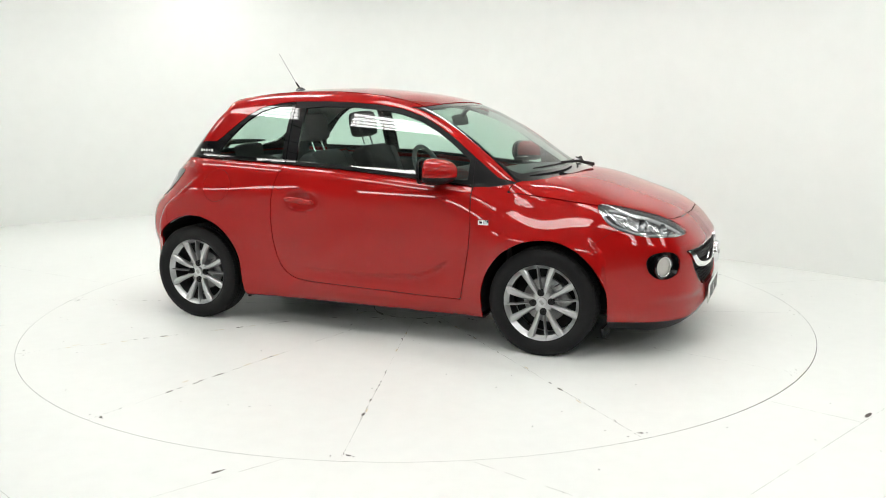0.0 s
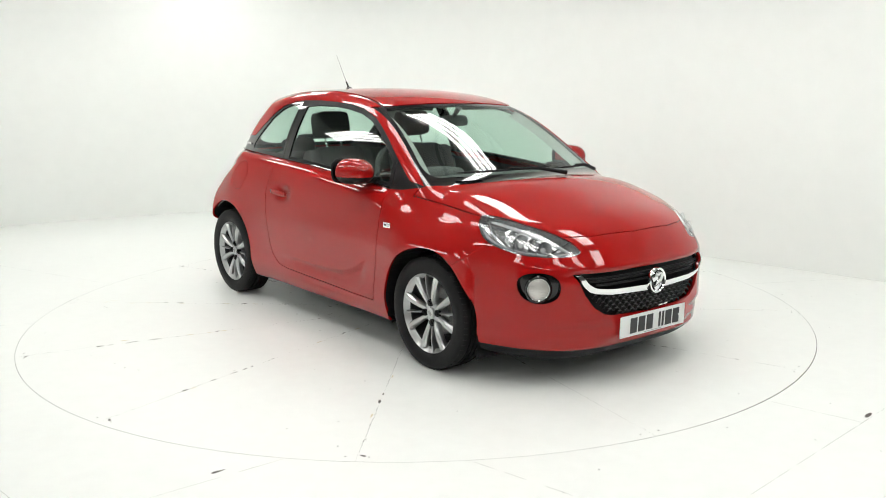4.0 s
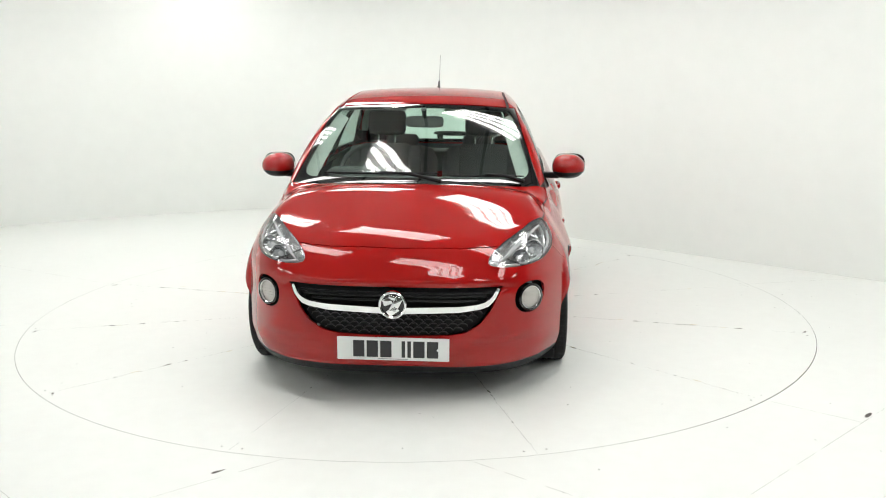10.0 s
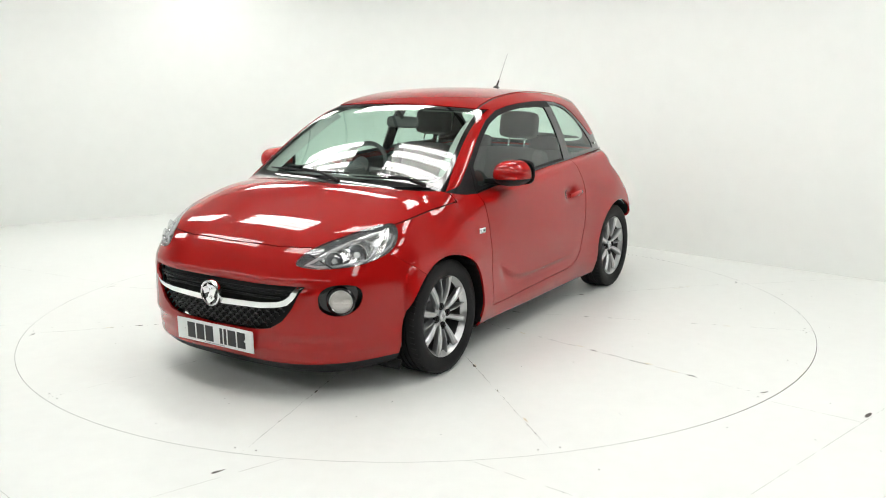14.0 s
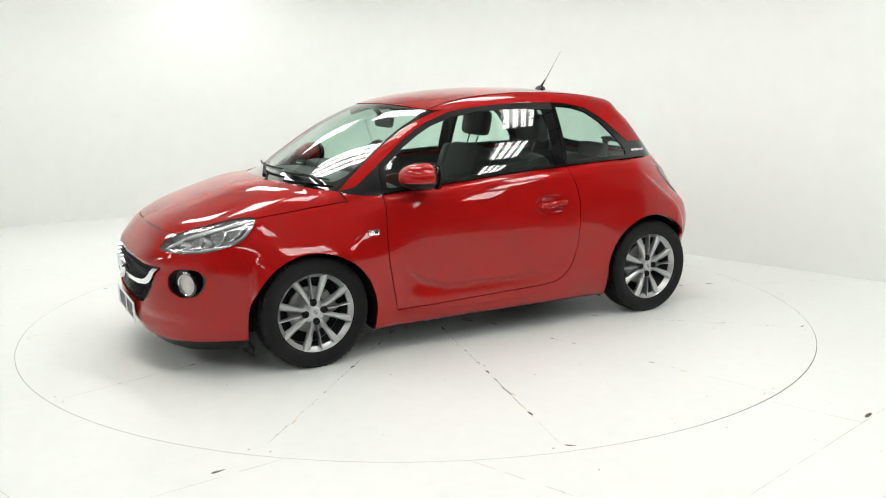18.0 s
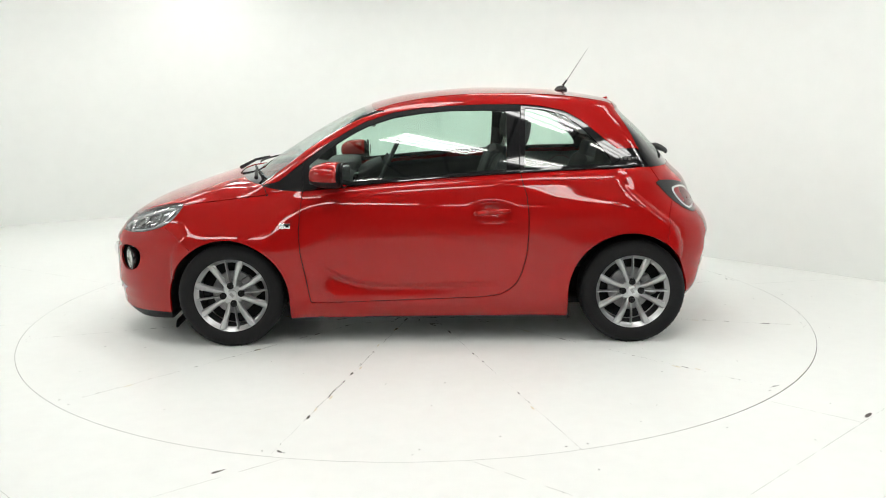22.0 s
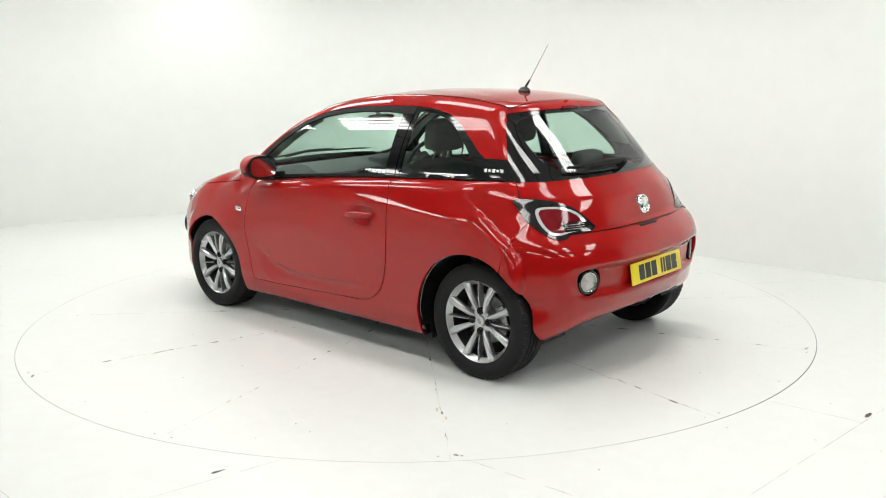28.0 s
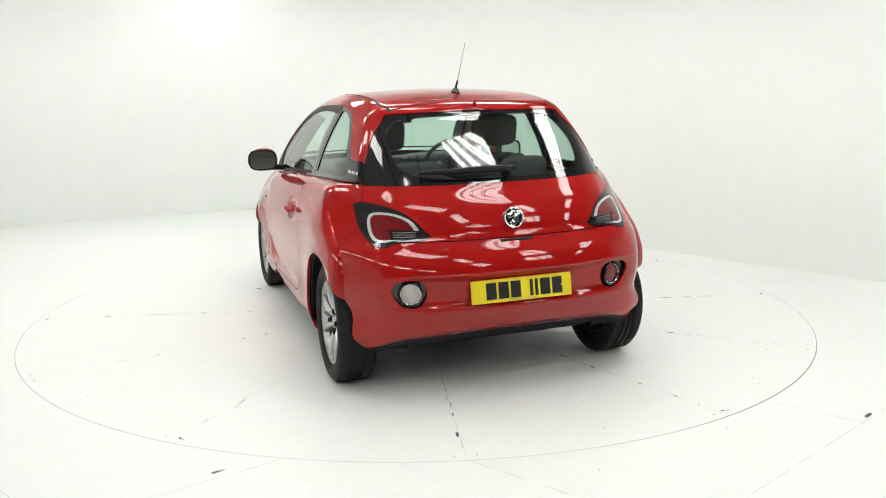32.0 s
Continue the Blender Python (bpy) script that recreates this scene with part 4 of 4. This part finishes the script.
    bmesh.ops.bisect_plane(bm, geom=bm.verts[:] + bm.edges[:] + bm.faces[:], plane_co=(0, 0, -.023), plane_no=(0, 0, 1), clear_outer=True)
    box((.075, .13, .034), (.02, -.115, -.050), (0, 0, 0), .010, 2, bm)
    bmesh.ops.transform(bm, matrix=place, verts=bm.verts)
    part("mirror_foot", bm, BLACK, cap)
    bm = bmesh.new()
    ring = []
    for k in range(32):
        a = 2 * math.pi * k / 32
        ex = lambda q, e: math.copysign(abs(q) ** e, q)
        ring.append(bm.verts.new((-.0620 + .0095 * ex(math.cos(a), .6), ex(math.cos(a), .6) * .082, .006 + ex(math.sin(a), .65) * .058)))
    bm.faces.new(ring)
    bmesh.ops.transform(bm, matrix=place, verts=bm.verts)
    part("mirror_glass", bm, MIRROR_GLASS, cap)
    bm = bmesh.new()
    bm2 = tube([(-.0525, math.copysign(abs(math.cos(2 * math.pi * k / 32)) ** .6, math.cos(2 * math.pi * k / 32)) * .088, .006 + math.copysign(abs(math.sin(2 * math.pi * k / 32)) ** .65, math.sin(2 * math.pi * k / 32)) * .064) for k in range(32)], .007, 6, closed=True)
    bmesh.ops.transform(bm2, matrix=place, verts=bm2.verts)
    bm.free()
    part("mirror_rim", bm2, BLACK, cap)
    # script badge on the rear pillar, as plain bars
    q = [on_flank(x, 1.062 + .0 * x, .003) for x in np.linspace(-1.085, -1.200, 6)]
    bm = bmesh.new()
    for i in range(5):
        a, b = flip(q[i], sg), flip(q[i + 1], sg)
        mid_, wide = (a + b) / 2, (b - a).length
        yaw_ = math.degrees(math.atan2(b.y - a.y, b.x - a.x))
        box((wide * .72, .003, .012 if i % 2 else .018), tuple(mid_), (0, 0, yaw_), .001, 1, bm)
    tagged(part("pillar_badge", bm, CHROME, car, "small silver badge of plain bars"), kind="")

# ---------------------------------------------------------------- lamps
for s, sg in LR:
    lens = panel("headlight", "headlight" + s, CLEAR, car, 0, .006, "clear headlight with silver reflectors")
    lens.visible_shadow = False
    panel("lamp_bowl", "headlight" + s, LAMP_SILVER, lens, .04, -.034)
    part("lamp_edge", tube([flip(on_flank(x, z, -.004), sg) for x, z in HEADLIGHT if x < 1.83], .0036, 6, closed=True), BLACK, lens)
    for (x, z, r, dp) in ((1.66, .722, .048, -.036), (1.755, .700, .042, -.034)):
        c = flip(on_flank(x, z, dp), sg)
        bm = lathe([(.0, -.012), (r * .25, -.010), (r * .55, .0), (r * .85, .016), (r, .028), (r * 1.06, .029)], 28, "x")
        bmesh.ops.transform(bm, matrix=Matrix.Translation(c) @ pose(0, 0, 0, 0, -8, 22 * sg), verts=bm.verts)
        ref = part("reflector", bm, REFLECTOR, lens)
        bm = bmesh.new()
        bmesh.ops.create_uvsphere(bm, u_segments=14, v_segments=9, radius=r * .36, matrix=Matrix.Translation(c + Vector((.012, 0, 0))))
        part("bulb", bm, BAND, lens)
    arc = [flip(on_flank(x, z, -.016), sg) for x, z in ((1.49, .808), (1.55, .797), (1.61, .780), (1.67, .762), (1.74, .735), (1.80, .703), (1.845, .674), (1.82, .664), (1.76, .665))]
    part("light_guide", tube(arc, [.006, .008, .009, .010, .010, .009, .008, .007, .004], 8), BAND, lens, "white light guide")
    for way in (((1.47, .812), (1.50, .785), (1.53, .755), (1.565, .725), (1.60, .705)), ((1.60, .795), (1.585, .765), (1.60, .73), (1.63, .70)), ((1.70, .765), (1.69, .735), (1.71, .70), (1.75, .675))):
        arc = [flip(on_flank(x, z, -.024), sg) for x, z in way]
        part("chrome_edge", tube(arc, [.004] + [.009] * (len(way) - 2) + [.004], 8), REFLECTOR, lens)
    arc = [flip(on_flank(x, z, -.014), sg) for x, z in ((1.47, .775), (1.51, .738), (1.56, .712), (1.63, .688), (1.70, .672), (1.78, .665))]
    part("lower_trim", tube(arc, .006, 6), GREY_INNER, lens)
    # tail lamps
    T = panel("taillight", "tail_dark" + s, SMOKE_LENS, car, -.004, .012, "dark-framed tail lamp with white band and red lens")
    panel("light_band", "tail_band" + s, BAND, T, -.005, .01, "white light band")
    panel("red_lens", "tail_red" + s, RED_LENS, T, -.004, .01, "deep red lens")
    panel("reversing_lens", "tail_block" + s, SMOKE_LENS, T, -.002, .01, "smoked clear lens")
    for k in range(3):
        way = [flip(on_end(y, .790 + .010 * k, False, .0035), sg) for y in np.linspace(.575, .475, 7)]
        part("lens_rib", tube(way, .0016, 5), STEEL, T)
    # round lamps in black pods
    for front, key, cy, cz, nm in ((True, "fog_pod", .638, .500, "fog_lamp"), (False, "rear_pod", .53, .532, "rear_lamp")):
        pod = panel(nm, key + s, BLACK_GLOSS, front_bumper if front else rear_bumper, .036 if front else .022, -.034 if front else 0, "round lamp in a glossy black pod")
        c = flip(on_end(cy, cz, front, -.011 if front else -.012), sg)
        d = 1 if front else -1
        yaw_ = (34 if front else 20) * sg * d
        k_ = 1.12 if front else 1
        m = Matrix.Translation(c) @ pose(0, 0, 0, 0, 0, yaw_) @ Matrix.Diagonal((d, k_, k_, 1))
        bm = lathe([(.056, -.02), (.060, .0), (.060, .008), (.054, .012), (.049, .006), (.047, -.004)], 36, "x")
        bmesh.ops.transform(bm, matrix=m, verts=bm.verts)
        part("lamp_ring", bm, BLACK_GLOSS, pod)
        bm = lathe([(.0, .012), (.02, .010), (.036, .005), (.048, -.004)], 32, "x")
        bmesh.ops.transform(bm, matrix=m, verts=bm.verts)
        rim = lathe([(.0455, .000), (.0470, .007), (.0492, .0085), (.0505, .004)], 36, "x")
        bmesh.ops.transform(rim, matrix=m, verts=rim.verts)
        part("bright_rim", rim, CHROME, pod, "thin bright rim")
        part("lamp_lens", bm, RED_LENS if (not front and sg < 0) else FROST, pod)
        bm = bmesh.new()
        for k in range(-3, 4):
            h = math.sqrt(max(.044**2 - (k * .012) ** 2, 0))
            box((.003, 2 * h, .0022), (.0115 - k * k * .0011, 0, k * .012), (0, 0, 0), .001, 1, bm)
        bmesh.ops.transform(bm, matrix=m, verts=bm.verts)
        part("lens_ribs", bm, RED_LENS if (not front and sg < 0) else FROST, pod)

# ---------------------------------------------------------------- grille
BAR_LOW = [(0, .450), (.074, .452), (.307, .461), (.40, .474), (.435, .486), (.465, .518), (.482, .555), (.497, .572)]
BAR_UP = [(0, .486), (.074, .487), (.307, .494), (.385, .502), (.415, .511), (.44, .528), (.462, .555), (.478, .572)]


def sweep(low, up, n, out, mat, name, parent, label=""):
    bm = bmesh.new()
    L = [np.array(p) for p in low]
    U = [np.array(p) for p in up]
    def at(C, t):
        d = np.r_[0, np.cumsum([np.linalg.norm(b - a) for a, b in zip(C, C[1:])])]
        return [np.interp(t * d[-1], d, [p[i] for p in C]) for i in (0, 1)]
    rows = []
    for i in range(-n, n + 1):
        t, s = abs(i) / n, (1 if i >= 0 else -1)
        a, b = at(L, t), at(U, t)
        row = []
        for k, o in enumerate((-.02, out * .42, out * .72, out, -.02)):
            u = (0, .05, .5, .95, 1)[k]
            y, z = a[0] + (b[0] - a[0]) * u, a[1] + (b[1] - a[1]) * u
            p = on_end(y, z, True, o)
            row.append(bm.verts.new((p.x, p.y * s, p.z)))
        rows.append(row)
    for A, B in zip(rows, rows[1:]):
        for k in range(4):
            bm.faces.new((A[k], A[k + 1], B[k + 1], B[k]))
    return part(name, bm, mat, parent, label)


sweep(BAR_LOW, BAR_UP, 30, .018, CHROME, "chrome_bar", front_bumper, "chrome bar across the grille")
for z, w in ((.553, .452), (.532, .425), (.511, .39)):
    pts = [on_end(y, z, True, -.014) for y in np.linspace(-w, w, 17)]
    part("grille_slat", tube(pts, .006, 6), BLACK, grille)
bm = bmesh.new()
row = 0
z = .358
while z < .455:
    half = float(np.interp(z, [.342, .352, .364, .404, .467], [.05, .256, .336, .402, .449])) - .012
    k = -12
    while k <= 12:
        y = (k + (.5 if row % 2 else 0)) * .046
        if abs(y) < half - .02:
            p = on_end(y, z, True, -.014)
            t = math.degrees(math.atan2(-y * .45, 1))
            bar(bm, (.008, .026, .005), (p.x, p.y, p.z + .009), (0, 0, t))
            bar(bm, (.008, .012, .005), (p.x, p.y + .018, p.z + .002), (-55, 0, t))
            bar(bm, (.008, .012, .005), (p.x, p.y - .018, p.z + .002), (55, 0, t))
        k += 1
    z += .019
    row += 1
tagged(part("mesh_insert", bm, MESH_GLOSS, grille, "black honeycomb mesh", smooth=False), kind="stuff")


def roundel(c, r, m, parent):
    """A chrome ring with a plain raised shape on black."""
    M4 = Matrix.Translation(c) @ m
    bm = lathe([(r * .78, -.01), (r * .80, .006), (r * .88, .011), (r * .97, .007), (r, -.004), (r, -.012)], 44, "x")
    bmesh.ops.transform(bm, matrix=M4, verts=bm.verts)
    ring = part("roundel", bm, CHROME, parent, "round chrome emblem of plain shapes")
    bm = lathe([(.0, .000), (r * .8, -.001)], 40, "x")
    bmesh.ops.transform(bm, matrix=M4, verts=bm.verts)
    part("emblem_ground", bm, BLACK_GLOSS, ring)
    for (y, z, a, b, t) in ((-.36, .24, .66, .52, 20), (.24, .05, .56, 1.15, -28), (.02, -.42, .86, .52, 35), (.06, .50, .70, .34, -15)):
        bm = box((.012, r * a, r * b), (.003, y * r, z * r), (t, 0, 0), r * .08, 2)
        bmesh.ops.transform(bm, matrix=M4, verts=bm.verts)
        part("emblem_shape", bm, CHROME, ring)


roundel(on_end(0, .500, True, .024), .066, pose(0, 0, 0), front_bumper)
roundel(on_end(0, .853, False, .008), .052, pose(0, 0, 0, 0, 0, 180) @ pose(0, 0, 0, 0, -14, 0), tailgate)


# ---------------------------------------------------------------- plates, their characters as plain bars
def plate(c, m, mat, parent, label):
    M4 = Matrix.Translation(c) @ m
    bm = box((.006, .520, .111), (0, 0, 0), (0, 0, 0), .0028, 2)
    bmesh.ops.transform(bm, matrix=M4, verts=bm.verts)
    P0 = part("number_plate", bm, mat, parent, label)
    y = -.185
    for w in (.052, .052, .052, -.036, .016, .016, .052, .052):
        if w < 0:
            y -= w
            continue
        bm = box((.002, w, .079), (.0035, y + w / 2, 0))
        bmesh.ops.transform(bm, matrix=M4, verts=bm.verts)
        part("plate_bar", bm, PLATE_INK, P0)
        y += w + .011
    for yy in (-.208, .208):
        bm = rod((.002, yy, 0), (.005, yy, 0), .006, segs=12)
        bmesh.ops.transform(bm, matrix=M4, verts=bm.verts)
        part("plate_screw", bm, mat, P0)
    bm = box((.001, .14, .003), (.0034, 0, -.048))
    bmesh.ops.transform(bm, matrix=M4, verts=bm.verts)
    part("plate_line", bm, STEEL, P0)


plate((1.980, 0, .288), pose(0, 0, 0, 0, 2, 0), PLATE_WHITE, front_bumper, "white number plate with plain black bars")
plate((-1.706, 0, .528), pose(0, 0, 0, 0, 0, 180) @ pose(0, 0, 0, 0, -9, 0), PLATE_YELLOW, rear_bumper, "yellow number plate with plain black bars")
# solid dark box in place of the red release notch, for its shade
part("recess_shade", box((.03, .17, .016), tuple(on_end(0, .760, False, -.010)), (0, 0, 0), .006), SEAM, tailgate)

# ---------------------------------------------------------------- wipers, aerial, third lamp
def blade(pts, parent, name, arm_to, lift=.018):
    P = [Vector(p) for p in pts]
    ob = part(name, tube(P, [.003] + [.006] * (len(P) - 2) + [.004], 6), BLACK, parent)
    mid_ = P[len(P) // 2]
    part("wiper_arm", tube([arm_to, (Vector(arm_to) * .5 + mid_ * .5) + Vector((0, 0, lift)), mid_ + Vector((0, 0, .008))], [.012, .009, .007], 8), BLACK, ob)
    return ob


blade([on_end(y, float(np.interp(y, [-.5, .2], [.978, .988])), True, .022) for y in np.linspace(-.50, .14, 9)], cowl, "wiper", on_end(.16, .958, True, .02))
blade([on_end(y, float(np.interp(y, [.18, .62], [.976, .970])), True, .022) for y in np.linspace(.18, .60, 7)], cowl, "wiper", on_end(.60, .946, True, .02))
RW = part("rear_wiper", tube([on_end(y, 1.052 + .012 * (.4 - y), False, .030) for y in np.linspace(.40, -.08, 9)], [.006, .011, .014, .016, .018, .020, .020, .018, .010], 8), BLACK, tailgate)
part("wiper_hub", rod(tuple(on_end(-.03, 1.048, False, .0)), tuple(on_end(-.03, 1.048, False, .045)), .026, .018, 16), BLACK, RW)
base = Vector((-.835, 0, 1.436))
A = part("aerial", rod(base + Vector((-.012, 0, .03)), base + Vector((-.038, 0, .065)), .007, .005), BLACK, car, "thin roof aerial")
bm = bmesh.new()
bmesh.ops.create_uvsphere(bm, u_segments=20, v_segments=12, radius=1, matrix=Matrix.Translation(base) @ Matrix.Diagonal((.042, .022, .030, 1)))
part("aerial_foot", bm, BLACK_GLOSS, A)
part("aerial_mast", rod(base + Vector((-.035, 0, .06)), (-1.0, 0, 1.695), .0026, .0015, 8), STEEL, A)
part("high_brake_lamp", box((.012, .16, .016), tuple(on_end(0, 1.355, False, -.001)), (0, 20, 0), .004), RED_LENS, spoiler)
part("washer_jet", box((.03, .014, .014), (-1.12, .0, 1.386), (0, 12, 0), .004), RED, spoiler)

# ---------------------------------------------------------------- cabin
for s, sg in LR:
    panel("door_card", "door" + s, DASH, doors[sg], .055, 0, "dark door lining")
panel("inner_lining", "body_shell", TRIM_GREY, car, .028, 0, "pale grey pillar and quarter lining")
panel("flap_lining", "fuel_flap", TRIM_GREY, car, .028, 0)
panel("headliner", "roof", TRIM_GREY, car, .030, 0, "pale grey headliner")
panel("gate_lining", "tailgate", DASH, tailgate, .03, 0)
panel("header_lining", "spoiler", TRIM_GREY, spoiler, .03, 0)
for sg in (1, -1):
    bm = bmesh.new()
    rows = []
    for z in np.linspace(.985, 1.325, 14):
        edge = float(line(np.array([z]), WS_SIDE)[0])
        row = []
        for d, deep in ((.018, -.020), (.045, -.034), (.085, -.060)):
            p = on_end(edge - d, z, True, deep)
            row.append(bm.verts.new((p.x, p.y * sg, p.z)))
        rows.append(row)
    for A_, B_ in zip(rows, rows[1:]):
        for k in range(2):
            bm.faces.new((A_[k], A_[k + 1], B_[k + 1], B_[k]))
    part("pillar_lining", bm, TRIM_GREY, car, "pale grey windscreen pillar lining")
part("floor_pan", box((1.9, 1.30, .03), (-.05, 0, .225)), FLOOR_MAT, car)
part("bulkhead", box((.03, 1.40, .62), (.93, 0, .53)), FLOOR_MAT, car)
part("luggage_cover", box((.30, 1.08, .025), (-1.16, 0, .955), bevel=.008), DASH, car, "black luggage cover")
part("boot_floor", box((.50, .9, .03), (-1.25, 0, .50)), FLOOR_MAT, car)


def pad(size, at, turn, bulge, name, mat, parent, cuts=4):
    bm = bmesh.new()
    bmesh.ops.create_cube(bm, size=1)
    bmesh.ops.subdivide_edges(bm, edges=bm.edges[:], cuts=cuts, use_grid_fill=True)
    for v_ in bm.verts:
        c = v_.co
        e = 6
        k = (abs(2 * c.x) ** e + abs(2 * c.y) ** e + abs(2 * c.z) ** e) ** (1 / e)
        q = max(abs(2 * c.x), abs(2 * c.y), abs(2 * c.z))
        c *= q / k if k else 1
        c.x *= 1 + bulge * (1 - (2 * c.y) ** 2) * (1 - (2 * c.z) ** 2)
    bmesh.ops.scale(bm, vec=size, verts=bm.verts)
    bmesh.ops.transform(bm, matrix=pose(*at, *turn), verts=bm.verts)
    return part(name, bm, mat, parent)


for sg in (1, -1):
    y = .35 * sg
    seat = pad((.50, .48, .18), (-.05, y, .50), (0, -8, 0), .0, "front_seat", CLOTH, car)
    seat["label"] = "black cloth front seat"
    pad((.15, .48, .56), (-.40, y, .785), (0, -17, 0), .25, "seat_back", CLOTH, seat)
    for b in (1, -1):
        pad((.13, .09, .50), (-.38, y + b * .21, .80), (0, -17, 0), .1, "side_bolster", CLOTH, seat)
        part("headrest_post", rod((-.475, y + b * .06, 1.02), (-.53, y + b * .06, 1.16), .006), CHROME, seat)
    pad((.10, .27, .18), (-.535, y, 1.205), (0, -10, 0), .3, "headrest", CLOTH, seat)
    rear = pad((.12, .56, .50), (-.98, .30 * sg, .76), (0, -20, 0), .1, "rear_seat_back", CLOTH, car)
    pad((.08, .25, .12), (-1.07, .30 * sg, 1.03), (0, -12, 0), .2, "rear_headrest", CLOTH, rear)
pad((.45, 1.15, .18), (-.78, 0, .48), (0, -6, 0), 0, "rear_bench", CLOTH, car)
D_ = pad((.42, 1.40, .30), (.72, 0, .80), (0, -6, 0), 0, "dashboard", DASH, car, 6)
pad((.20, .40, .09), (.60, -.36, .945), (0, 0, 0), .1, "instrument_hood", DASH, D_)
part("centre_screen", box((.03, .20, .13), (.50, 0, .86), (0, -14, 0), .01), BLACK_GLOSS, D_)
part("air_vent", lathe([(.032, 0), (.040, .006), (.046, 0)], 24, "x"), STEEL, D_).matrix_basis = pose(.50, .60, .87, 0, 0, 180)
part("gear_tunnel", box((.9, .22, .30), (.15, 0, .38), bevel=.04), DASH, car)
m = pose(.305, -.36, .935, 0, -26, 0)
bm = tube([m @ Vector((0, .178 * math.cos(t), .178 * math.sin(t))) for t in [2 * math.pi * k / 40 for k in range(40)]], .015, 10, closed=True)
SW = part("steering_wheel", bm, DASH, car, "black three-spoke steering wheel")
bm = rod(m @ Vector((-.005, 0, 0)), m @ Vector((.04, 0, 0)), .062, .07, 24)
part("wheel_boss", bm, DASH, SW)
for t in (0, 180, 270):
    e = Vector((0, .17 * math.cos(radians(t)), .17 * math.sin(radians(t))))
    part("wheel_spoke", rod(m @ (e * .3), m @ e, .018, .013, 8), STEEL if t != 270 else DASH, SW)
part("steering_column", rod(m @ Vector((.04, 0, 0)), (.66, -.36, .80), .045, .05, 12), DASH, SW)
R_ = pad((.025, .235, .070), (.36, 0, 1.252), (0, -12, 0), 0, "inside_mirror", DASH, car)
part("mirror_stem", rod((.37, 0, 1.28), (.42, 0, 1.335), .012, .018, 10), DASH, R_)
part("mirror_plate", box((.003, .215, .055), (.346, 0, 1.25), (0, -12, 0)), MIRROR_GLASS, R_)
for sg in (1, -1):
    part("sun_visor", box((.16, .36, .018), (.24, .30 * sg, 1.345), (0, 14, 0), .006), TRIM_GREY, car)


# ---------------------------------------------------------------- what moves
def motions():
    turns = [(t, TURN_RATE * t) for t in range(0, 33, 4)]
    walk(table, [(t, pose(0, 0, 0, 0, 0, a)) for t, a in turns])
    walk(car, [(t, pose(0, 0, 0, 0, 0, a) @ CAR_ON_TABLE) for t, a in turns])


motions()
